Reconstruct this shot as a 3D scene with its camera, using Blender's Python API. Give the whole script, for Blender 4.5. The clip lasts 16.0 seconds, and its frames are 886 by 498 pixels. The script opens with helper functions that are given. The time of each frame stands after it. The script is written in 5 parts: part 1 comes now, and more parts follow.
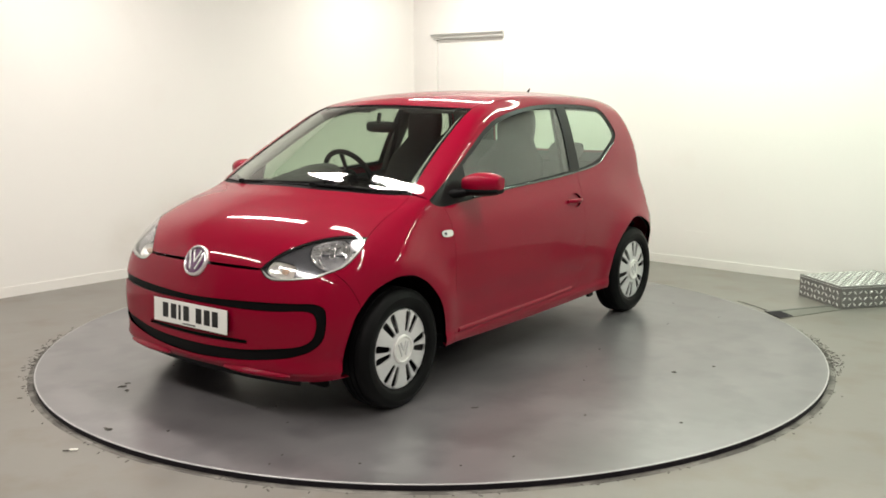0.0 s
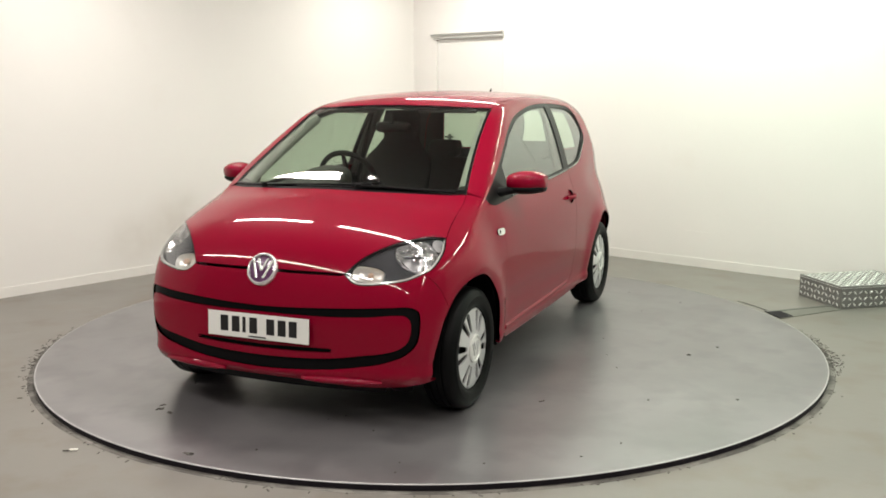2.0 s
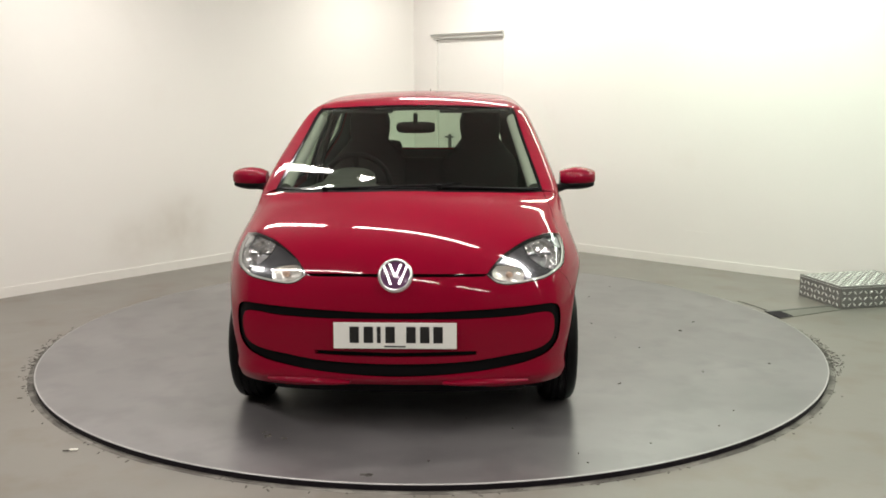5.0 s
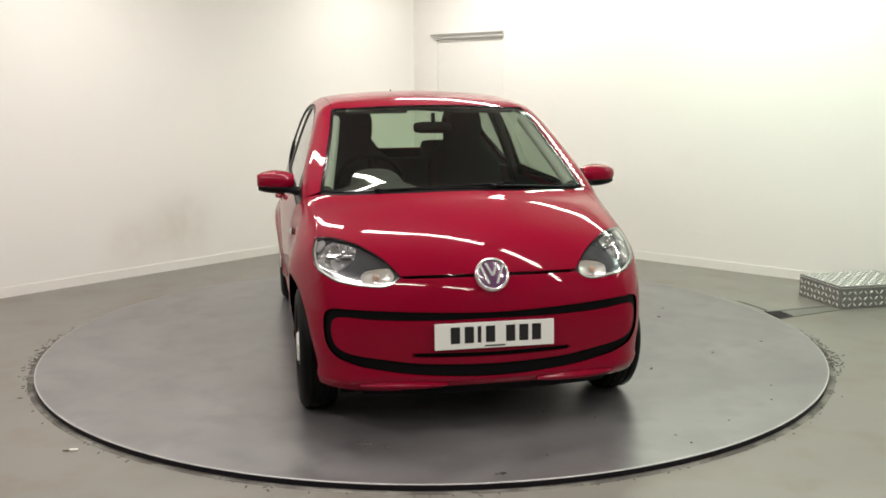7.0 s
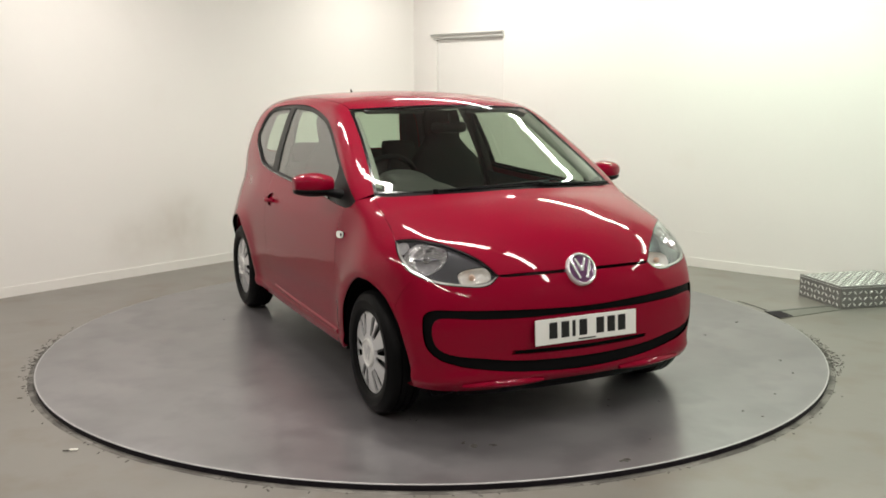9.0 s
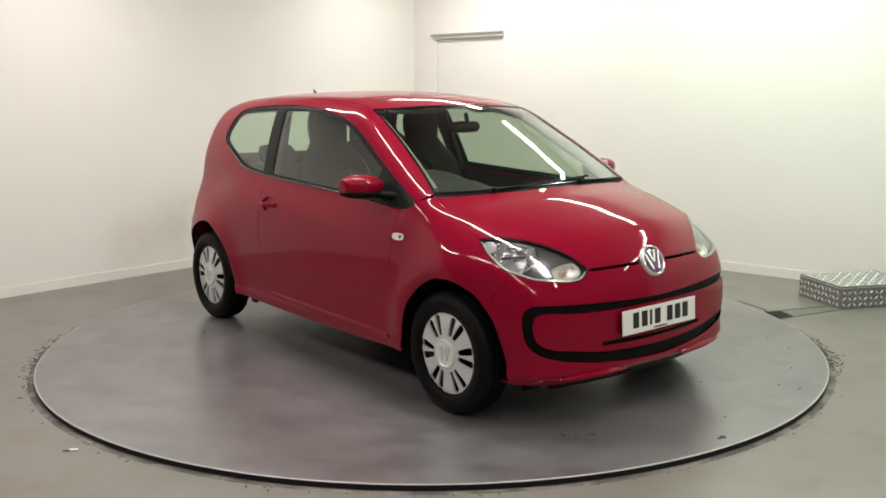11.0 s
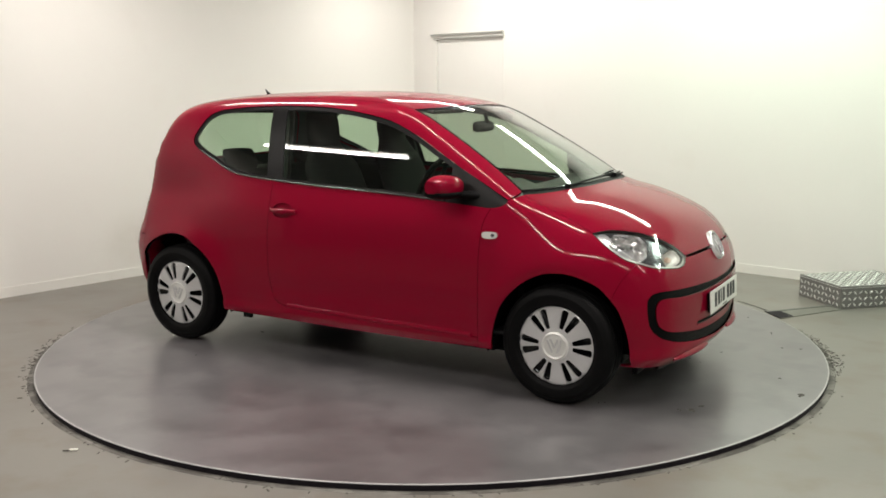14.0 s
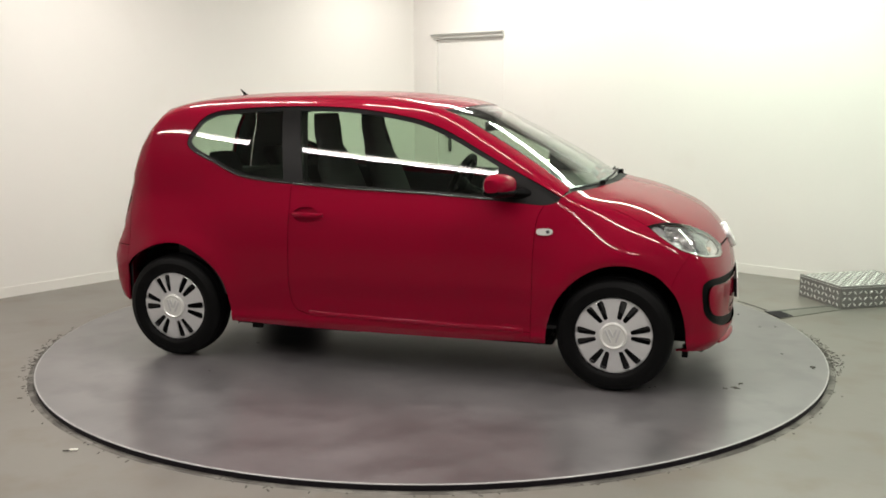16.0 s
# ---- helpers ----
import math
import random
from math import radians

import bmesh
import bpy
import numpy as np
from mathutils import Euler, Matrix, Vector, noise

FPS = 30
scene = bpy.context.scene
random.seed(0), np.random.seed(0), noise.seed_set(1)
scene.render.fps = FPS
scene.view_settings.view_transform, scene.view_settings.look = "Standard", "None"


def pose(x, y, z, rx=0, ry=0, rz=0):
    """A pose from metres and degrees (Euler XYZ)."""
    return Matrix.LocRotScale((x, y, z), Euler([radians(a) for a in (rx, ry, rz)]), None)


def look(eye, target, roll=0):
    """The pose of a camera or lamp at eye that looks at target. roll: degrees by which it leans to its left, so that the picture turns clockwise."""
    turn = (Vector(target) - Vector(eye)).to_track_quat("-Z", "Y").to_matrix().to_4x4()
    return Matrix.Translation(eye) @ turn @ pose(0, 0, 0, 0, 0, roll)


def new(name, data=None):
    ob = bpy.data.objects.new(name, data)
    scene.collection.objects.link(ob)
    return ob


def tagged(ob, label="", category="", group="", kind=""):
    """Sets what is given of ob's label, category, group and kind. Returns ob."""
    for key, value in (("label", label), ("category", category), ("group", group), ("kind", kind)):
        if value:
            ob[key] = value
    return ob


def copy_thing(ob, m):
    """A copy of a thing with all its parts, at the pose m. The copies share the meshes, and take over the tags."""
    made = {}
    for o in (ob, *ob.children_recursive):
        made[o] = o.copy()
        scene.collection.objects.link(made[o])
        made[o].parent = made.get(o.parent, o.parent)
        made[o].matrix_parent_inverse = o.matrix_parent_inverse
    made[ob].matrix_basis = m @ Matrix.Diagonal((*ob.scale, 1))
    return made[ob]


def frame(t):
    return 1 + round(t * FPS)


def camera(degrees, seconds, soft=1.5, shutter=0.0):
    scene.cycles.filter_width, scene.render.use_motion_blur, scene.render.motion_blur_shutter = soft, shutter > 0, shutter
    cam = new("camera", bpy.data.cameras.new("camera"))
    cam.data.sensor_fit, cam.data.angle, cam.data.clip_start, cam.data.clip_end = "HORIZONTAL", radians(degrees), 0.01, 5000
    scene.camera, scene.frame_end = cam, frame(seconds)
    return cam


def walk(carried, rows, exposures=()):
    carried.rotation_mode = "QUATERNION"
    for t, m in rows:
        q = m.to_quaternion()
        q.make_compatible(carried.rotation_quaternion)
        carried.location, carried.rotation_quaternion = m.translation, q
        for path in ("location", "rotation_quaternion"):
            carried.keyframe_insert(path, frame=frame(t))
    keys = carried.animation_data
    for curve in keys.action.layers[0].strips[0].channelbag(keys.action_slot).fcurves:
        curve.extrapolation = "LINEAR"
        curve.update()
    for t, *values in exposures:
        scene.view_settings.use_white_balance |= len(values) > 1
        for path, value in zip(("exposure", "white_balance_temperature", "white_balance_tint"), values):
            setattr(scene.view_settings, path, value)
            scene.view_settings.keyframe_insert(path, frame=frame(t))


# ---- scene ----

# ---------------------------------------------------------------- camera
EYE = Vector((0.0, -5.578, 1.457))
PITCH, YAW, ROLL = radians(9.51), radians(0.642), -0.233
AIM = EYE + Vector((math.sin(YAW) * math.cos(PITCH), math.cos(YAW) * math.cos(PITCH), -math.sin(PITCH)))
cam = camera(50.78, 16.0, soft=1.7)
walk(cam, [(0.0, look(EYE, AIM, ROLL)), (16.0, look(EYE, AIM, ROLL))], [(0.0, 0.10), (4.0, -0.06), (7.0, -0.08), (9.0, -0.14), (12.5, -0.17), (16.0, -0.11)])

# ---------------------------------------------------------------- room frame
FLOOR = -0.026                       # the turntable's top is z = 0
TURN = radians(-42.15)               # the right-hand wall's heading
CORNER = Vector((-0.186, 4.503, 0.0))
DIR_R = Vector((math.cos(TURN), math.sin(TURN), 0.0))
DIR_L = Vector((math.sin(TURN), -math.cos(TURN), 0.0))
LONG_R, LONG_L, HEIGHT = 9.4, 9.4, 3.0


def room(r, l, z):
    """A point from its run along the right-hand wall, its run along the left-hand wall, and its height over the floor."""
    return CORNER + DIR_R * r + DIR_L * l + Vector((0, 0, FLOOR + z))


# ---------------------------------------------------------------- world and lights
world = bpy.data.worlds.new("world")
scene.world = world
world.use_nodes = True
world.node_tree.nodes["Background"].inputs["Color"].default_value = (0.75, 0.8, 0.85, 1)
world.node_tree.nodes["Background"].inputs["Strength"].default_value = 0.05
TUBE_POWER, TUBE_WIDE = 45.5, 0.085
TABLE_START, TABLE_RATE, CAR_SHIFT = -127.38, 6.882, (-0.024, -0.070)
LAMPS = [(r, l, n) for l in (0.9, 3.95, 6.75) for r, n in ((1.42, 1.7), (3.75, 2.1), (6.0, 1.6), (8.2, 1.6))]

# ---------------------------------------------------------------- materials
def material(name, color, rough=0.5, metal=0.0, coat=0.0, coat_ior=1.5, spots=None, bump=0.0, scale=40.0, vary=0.0, vary_scale=3.0, rough_vary=0.0, emit=None, strength=0.0, spec=0.5, ior=1.5):
    """A procedural surface: colour with broad and fine variation, roughness variation and a fine bump."""
    m = bpy.data.materials.new(name)
    m.use_nodes = True
    n, link = m.node_tree.nodes, m.node_tree.links
    b = n["Principled BSDF"]
    b.inputs["Base Color"].default_value = (*color, 1)
    b.inputs["Roughness"].default_value = rough
    b.inputs["Metallic"].default_value = metal
    b.inputs["Specular IOR Level"].default_value = spec
    b.inputs["IOR"].default_value = ior
    b.inputs["Coat Weight"].default_value = coat
    b.inputs["Coat Roughness"].default_value = 0.03
    b.inputs["Coat IOR"].default_value = coat_ior
    if emit:
        b.inputs["Emission Color"].default_value = (*emit, 1)
        b.inputs["Emission Strength"].default_value = strength
    place = n.new("ShaderNodeTexCoord")
    if vary or spots:
        broad = n.new("ShaderNodeTexNoise")
        broad.inputs["Scale"].default_value = vary_scale
        broad.inputs["Detail"].default_value = 4
        broad.inputs["Roughness"].default_value = 0.5
        link.new(place.outputs["Object"], broad.inputs["Vector"])
        ramp = n.new("ShaderNodeMapRange")
        ramp.inputs["From Min"].default_value, ramp.inputs["From Max"].default_value = 0.2, 0.8
        ramp.inputs["To Min"].default_value, ramp.inputs["To Max"].default_value = 1 - vary, 1 + vary
        link.new(broad.outputs["Fac"], ramp.inputs["Value"])
        mul = n.new("ShaderNodeMix")
        mul.data_type, mul.blend_type = "RGBA", "MULTIPLY"
        mul.inputs["Factor"].default_value = 1
        mul.inputs["A"].default_value = (*color, 1)
        link.new(ramp.outputs["Result"], mul.inputs["B"])
        out = mul.outputs["Result"]
        if spots:
            fine = n.new("ShaderNodeTexNoise")
            fine.inputs["Scale"].default_value = spots[1]
            fine.inputs["Detail"].default_value = 5
            link.new(place.outputs["Object"], fine.inputs["Vector"])
            cut = n.new("ShaderNodeMapRange")
            cut.inputs["From Min"].default_value, cut.inputs["From Max"].default_value = spots[2], spots[2] + 0.2
            cut.inputs["To Max"].default_value = spots[3]
            link.new(fine.outputs["Fac"], cut.inputs["Value"])
            mix = n.new("ShaderNodeMix")
            mix.data_type = "RGBA"
            link.new(cut.outputs["Result"], mix.inputs["Factor"])
            link.new(out, mix.inputs["A"])
            mix.inputs["B"].default_value = (*spots[0], 1)
            out = mix.outputs["Result"]
        link.new(out, b.inputs["Base Color"])
        if rough_vary:
            rr = n.new("ShaderNodeMapRange")
            rr.inputs["From Min"].default_value, rr.inputs["From Max"].default_value = 0.3, 0.7
            rr.inputs["To Min"].default_value, rr.inputs["To Max"].default_value = rough - rough_vary, rough + rough_vary
            link.new(broad.outputs["Fac"], rr.inputs["Value"])
            link.new(rr.outputs["Result"], b.inputs["Roughness"])
    if bump:
        grain = n.new("ShaderNodeTexNoise")
        grain.inputs["Scale"].default_value = scale
        grain.inputs["Detail"].default_value = 4
        link.new(place.outputs["Object"], grain.inputs["Vector"])
        bp = n.new("ShaderNodeBump")
        bp.inputs["Strength"].default_value = bump
        bp.inputs["Distance"].default_value = 0.004
        link.new(grain.outputs["Fac"], bp.inputs["Height"])
        link.new(bp.outputs["Normal"], b.inputs["Normal"])
    return m


def clear(name, tint, gloss=1.0, rough=0.0):
    """A clear pane: tinted transmission, with mirror gloss driven by Fresnel."""
    m = bpy.data.materials.new(name)
    m.use_nodes = True
    n, link = m.node_tree.nodes, m.node_tree.links
    n.remove(n["Principled BSDF"])
    see, shine, mix, face, power, fac = (n.new("ShaderNode" + k) for k in ("BsdfTransparent", "BsdfGlossy", "MixShader", "LayerWeight", "Math", "MapRange"))
    see.inputs["Color"].default_value = (*tint, 1)
    shine.inputs["Color"].default_value = (gloss, gloss, gloss, 1)
    shine.inputs["Roughness"].default_value = rough
    face.inputs["Blend"].default_value = 0.5
    power.operation = "POWER"
    power.inputs[1].default_value = 3.6
    fac.inputs["To Min"].default_value = 0.055
    link.new(face.outputs["Facing"], power.inputs[0])
    link.new(power.outputs["Value"], fac.inputs["Value"])
    link.new(fac.outputs["Result"], mix.inputs["Fac"])
    link.new(see.outputs["BSDF"], mix.inputs[1])
    link.new(shine.outputs["BSDF"], mix.inputs[2])
    link.new(mix.outputs["Shader"], n["Material Output"].inputs["Surface"])
    return m


WALL = material("wall_paint", (0.80, 0.785, 0.75), 0.6, vary=0.025, vary_scale=0.7, bump=0.08, scale=60, spots=((0.70, 0.66, 0.60), 1.6, 0.66, 0.35))


def smudge(m, at, size, color, amount):
    """Lays a soft grubby patch of its own shape on a painted wall."""
    n, link = m.node_tree.nodes, m.node_tree.links
    b = n["Principled BSDF"]
    under = b.inputs["Base Color"].links[0].from_socket
    place, far, fall, cloud, mul, mix = (n.new("ShaderNode" + k) for k in ("TexCoord", "VectorMath", "MapRange", "TexNoise", "Math", "Mix"))
    far.operation = "DISTANCE"
    far.inputs[1].default_value = at
    link.new(place.outputs["Object"], far.inputs[0])
    fall.interpolation_type = "SMOOTHSTEP"
    fall.inputs["From Min"].default_value, fall.inputs["From Max"].default_value = size, 0.0
    link.new(far.outputs["Value"], fall.inputs["Value"])
    cloud.inputs["Scale"].default_value = 5.0
    link.new(place.outputs["Object"], cloud.inputs["Vector"])
    mul.operation = "MULTIPLY"
    link.new(fall.outputs["Result"], mul.inputs[0])
    link.new(cloud.outputs["Fac"], mul.inputs[1])
    mul2 = n.new("ShaderNodeMath")
    mul2.operation = "MULTIPLY"
    mul2.inputs[1].default_value = amount
    link.new(mul.outputs["Value"], mul2.inputs[0])
    mix.data_type = "RGBA"
    link.new(mul2.outputs["Value"], mix.inputs["Factor"])
    link.new(under, mix.inputs["A"])
    mix.inputs["B"].default_value = (*color, 1)
    link.new(mix.outputs["Result"], b.inputs["Base Color"])


smudge(WALL, (-2.15, 2.33, 0.34), 0.45, (0.50, 0.45, 0.38), 0.7)
smudge(WALL, (-2.45, 2.0, 0.25), 0.35, (0.50, 0.45, 0.38), 0.5)
# walls behind the camera: dark grey so the paint and glass mirror little light
BACK_WALL = material("unseen_wall_grey", (0.15, 0.148, 0.145), 0.6, vary=0.1, vary_scale=1.0, bump=0.1)
# ceiling out of view: its grey is set to keep the car's reflections dark
CEILING = material("unseen_ceiling_grey", (0.26, 0.26, 0.255), 0.7, vary=0.02, vary_scale=1.0, bump=0.05)
SKIRT = material("skirting_paint", (0.78, 0.765, 0.725), 0.5, vary=0.03, vary_scale=3)
DOOR_WHITE = material("door_paint", (0.785, 0.775, 0.74), 0.45, vary=0.02, vary_scale=2)
RAIL = material("door_rail_metal", (0.42, 0.42, 0.40), 0.4, metal=0.6, vary=0.05)
RAIL_DARK = material("door_furniture_metal", (0.10, 0.10, 0.10), 0.4, metal=0.6, vary=0.05)
CONCRETE = material("floor_paint", (0.180, 0.169, 0.150), 0.36, vary=0.18, vary_scale=1.6, bump=0.10, scale=25, rough_vary=0.08, spots=((0.150, 0.126, 0.098), 4.0, 0.50, 0.6))
TABLE_TOP = material("turntable_paint", (0.124, 0.118, 0.121), 0.295, vary=0.42, vary_scale=2.0, spec=1.0, ior=1.78, rough_vary=0.012, spots=((0.060, 0.056, 0.059), 4.2, 0.47, 0.6))
TABLE_EDGE = material("turntable_skirt", (0.010, 0.008, 0.011), 0.7, spec=0.2, vary=0.1, vary_scale=9)
TABLE_LIP = material("turntable_lip", (0.42, 0.41, 0.41), 0.4, vary=0.2, vary_scale=8)
TREAD = material("tread_plate", (0.19, 0.19, 0.18), 0.5, metal=0.4, vary=0.12, vary_scale=6, bump=0.05)
TREAD_LUG = material("tread_lug", (0.62, 0.62, 0.60), 0.40, metal=0.4, vary=0.08, vary_scale=20)
CHANNEL = material("channel_plate", (0.17, 0.165, 0.145), 0.5, metal=0.3, vary=0.15, vary_scale=7, bump=0.1)
RING = material("ring_grime", (0.075, 0.068, 0.06), 0.7, vary=0.35, vary_scale=5, spots=((0.19, 0.18, 0.16), 9.0, 0.42, 0.9))
DEBRIS = material("debris", (0.075, 0.068, 0.060), 0.8, vary=0.2, vary_scale=40)
PAPER = material("paper_scrap", (0.75, 0.72, 0.66), 0.8, vary=0.1, vary_scale=60)
TUBE = material("lamp_tube", (0.9, 0.9, 0.9), 0.5, emit=(1.0, 0.936, 0.875), strength=TUBE_POWER * 0.3)
TUBE_COOL = material("lamp_tube_cool", (0.9, 0.9, 0.9), 0.5, emit=(0.845, 1.0, 0.82), strength=TUBE_POWER * 0.3)
LAMP_BODY = material("lamp_housing", (0.8, 0.8, 0.78), 0.5)

PAINT = material("red_car_paint", (0.216, 0.0006, 0.0170), 0.45, coat=0.7, coat_ior=1.38, spec=0.03)
BLACK = material("black_plastic", (0.0035, 0.0034, 0.0038), 0.5, bump=0.15, scale=500, spec=0.08)
GLOSS_BLACK = material("black_gloss", (0.006, 0.006, 0.007), 0.15)
RUBBER = material("tyre_rubber", (0.003, 0.003, 0.0032), 0.5, spec=0.10, vary=0.2, vary_scale=20, bump=0.1, scale=200)
SEAL = material("rubber_seal", (0.007, 0.007, 0.007), 0.35, spec=0.15)
WAIST = material("polished_seal", (0.02, 0.02, 0.02), 0.25, coat=0.6)
CHROME = material("chrome", (0.80, 0.80, 0.82), 0.08, metal=1.0)
SATIN = material("wheel_silver", (0.60, 0.60, 0.60), 0.35, metal=0.35, coat=0.3, vary=0.03, vary_scale=30)
CAP = material("cap_silver", (0.72, 0.72, 0.69), 0.3, metal=0.2)
BADGE_CHROME = material("badge_chrome", (0.85, 0.84, 0.85), 0.22, metal=0.7)
REFLECTOR = material("lamp_reflector", (0.92, 0.92, 0.92), 0.14, metal=0.9)
LAMP_DARK = material("lamp_bezel", (0.17, 0.175, 0.19), 0.16, metal=0.7, vary=0.2, vary_scale=20)
LAMP_SHELL = material("lamp_shell", (0.42, 0.42, 0.43), 0.3, metal=0.6, vary=0.3, vary_scale=30)
LAMP_WHITE = material("lamp_trim", (0.82, 0.82, 0.78), 0.2, metal=0.4)
AMBER = material("indicator_bulb", (0.58, 0.42, 0.32), 0.3)
TAIL_RED = material("tail_lamp_red", (0.35, 0.01, 0.01), 0.1, coat=1.0)
PLATE = material("plate_white", (0.78, 0.78, 0.74), 0.35)
INK = material("plate_ink", (0.008, 0.008, 0.008), 0.5)
BADGE_BLUE = material("badge_ground", (0.10, 0.04, 0.10), 0.2, coat=1.0)
TRIM_DARK = material("cabin_trim", (0.040, 0.039, 0.040), 0.6, spec=0.3, bump=0.2, scale=300, vary=0.1, vary_scale=8)
TRIM_GREY = material("cabin_lining", (0.31, 0.31, 0.295), 0.75, bump=0.1, scale=300)
FABRIC = material("seat_fabric", (0.020, 0.019, 0.021), 0.9, spec=0.2, bump=0.4, scale=600, vary=0.15, vary_scale=30)
DASH = material("dashboard_plastic", (0.045, 0.044, 0.043), 0.5, spec=0.4, bump=0.25, scale=350)
GLASS = clear("window_glass", (0.68, 0.79, 0.68))
SCREEN = clear("windscreen_glass", (0.75, 0.83, 0.74), 0.9, 0.03)
LENS = clear("lamp_lens", (0.93, 0.93, 0.93))
MIRROR = material("mirror_glass", (0.85, 0.85, 0.85), 0.01, metal=1.0)


# ---------------------------------------------------------------- mesh helpers
def part(name, bm, mat, parent=None, label="", flat=True):
    """Links a bmesh as one mesh object under a thing or a part."""
    me = bpy.data.meshes.new(name)
    bmesh.ops.recalc_face_normals(bm, faces=bm.faces)
    for f in bm.faces:
        f.smooth = not flat
    bm.to_mesh(me)
    bm.free()
    me.materials.append(mat)
    ob = new(name, me)
    if parent:
        ob.parent = parent
    return tagged(ob, label)


def smooth_by_angle(ob, degrees=35):
    me = ob.data
    me.polygons.foreach_set("use_smooth", [True] * len(me.polygons))
    me.set_sharp_from_angle(angle=radians(degrees))
    return ob


def box(size, at=(0, 0, 0), bevel=0.0, turn=None, bm=None):
    """A bevelled block, added to bm if that is given."""
    b = bmesh.new()
    bmesh.ops.create_cube(b, size=1)
    bmesh.ops.scale(b, verts=b.verts, vec=size)
    if bevel:
        bmesh.ops.bevel(b, geom=b.edges[:], offset=bevel, segments=2, affect="EDGES", profile=0.6)
    m = Matrix.Translation(at) @ (turn if turn else Matrix())
    bmesh.ops.transform(b, matrix=m, verts=b.verts)
    if bm is None:
        return b
    me = bpy.data.meshes.new("piece")
    b.to_mesh(me)
    b.free()
    bm.from_mesh(me)
    bpy.data.meshes.remove(me)
    return bm


def lathe(profile, n=64, bm=None, axis="Y", m=None):
    """Turns (radius, along) pairs round an axis."""
    bm = bm or bmesh.new()
    rings = []
    for r, a in profile:
        if r < 1e-6:
            rings.append([bm.verts.new((0, a, 0))])
        else:
            rings.append([bm.verts.new((r * math.cos(2 * math.pi * i / n), a, r * math.sin(2 * math.pi * i / n))) for i in range(n)])
    for p, q in zip(rings, rings[1:]):
        for i in range(n):
            j = (i + 1) % n
            if len(p) == 1 and len(q) == 1:
                continue
            if len(p) == 1:
                bm.faces.new((p[0], q[i], q[j]))
            elif len(q) == 1:
                bm.faces.new((p[i], p[j], q[0]))
            else:
                bm.faces.new((p[i], p[j], q[j], q[i]))
    spin = {"Y": Matrix(), "Z": Matrix.Rotation(radians(90), 4, "X"), "X": Matrix.Rotation(radians(-90), 4, "Z")}[axis]
    bmesh.ops.transform(bm, matrix=(m if m else Matrix()) @ spin, verts=bm.verts)
    return bm


def tube(points, radius, n=10, closed=False):
    """A round bar along points."""
    bm = bmesh.new()
    pts = [Vector(p) for p in points]
    rings = []
    for i, p in enumerate(pts):
        a = pts[i - 1] if i or closed else pts[0]
        b = pts[(i + 1) % len(pts)] if i < len(pts) - 1 or closed else pts[-1]
        q = (b - a).to_track_quat("Z", "Y")
        rings.append([bm.verts.new(p + q @ Vector((radius * math.cos(2 * math.pi * k / n), radius * math.sin(2 * math.pi * k / n), 0))) for k in range(n)])
    for i in range(len(rings) if closed else len(rings) - 1):
        p, q = rings[i], rings[(i + 1) % len(rings)]
        for k in range(n):
            bm.faces.new((p[k], p[(k + 1) % n], q[(k + 1) % n], q[k]))
    if not closed:
        bm.faces.new(rings[0])
        bm.faces.new(rings[-1])
    return bm


def prism(outline, low, high, bm=None):
    """An upright block over a polygon of (x, y)."""
    bm = bm or bmesh.new()
    a = [bm.verts.new((x, y, low)) for x, y in outline]
    b = [bm.verts.new((x, y, high)) for x, y in outline]
    bm.faces.new(a[::-1])
    bm.faces.new(b)
    for i in range(len(a)):
        j = (i + 1) % len(a)
        bm.faces.new((a[i], a[j], b[j], b[i]))
    return bm


def loft(rings, cap=True):
    """Joins rings of points, one after another, into a closed skin."""
    bm = bmesh.new()
    vs = [[bm.verts.new(p) for p in ring] for ring in rings]
    n = len(vs[0])
    for p, q in zip(vs, vs[1:]):
        for i in range(n):
            bm.faces.new((p[i], p[(i + 1) % n], q[(i + 1) % n], q[i]))
    if cap:
        bm.faces.new(vs[0][::-1])
        bm.faces.new(vs[-1])
    return bm

# ---------------------------------------------------------------- car body surface
def curve_table(knots, low, high, soft, n=1600):
    """A smooth curve through (a, b) knots as a dense table."""
    ka, kb = np.array(knots, float).T
    a = np.linspace(low, high, n)
    h, d = np.diff(ka), np.diff(kb) / np.diff(ka)
    m = np.concatenate([[d[0]], (d[:-1] * h[1:] + d[1:] * h[:-1]) / (h[1:] + h[:-1]), [d[-1]]])
    i = np.clip(np.searchsorted(ka, a) - 1, 0, len(h) - 1)
    s = (a - ka[i]) / h[i]
    b = (kb[i] * (1 + 2 * s) * (1 - s) ** 2 + m[i] * h[i] * s * (1 - s) ** 2 + kb[i + 1] * s * s * (3 - 2 * s) - m[i + 1] * h[i] * s * s * (1 - s))
    b = np.where(a < ka[0], kb[0] + d[0] * (a - ka[0]), np.where(a > ka[-1], kb[-1] + d[-1] * (a - ka[-1]), b))
    w = max(2, int(soft / (high - low) * n))
    k = np.hanning(2 * w + 3)[1:-1]
    pad = np.concatenate([b[0] - (b[1] - b[0]) * np.arange(w, 0, -1), b, b[-1] + (b[-1] - b[-2]) * np.arange(1, w + 1)])
    return a, np.convolve(pad, k / k.sum(), "valid")


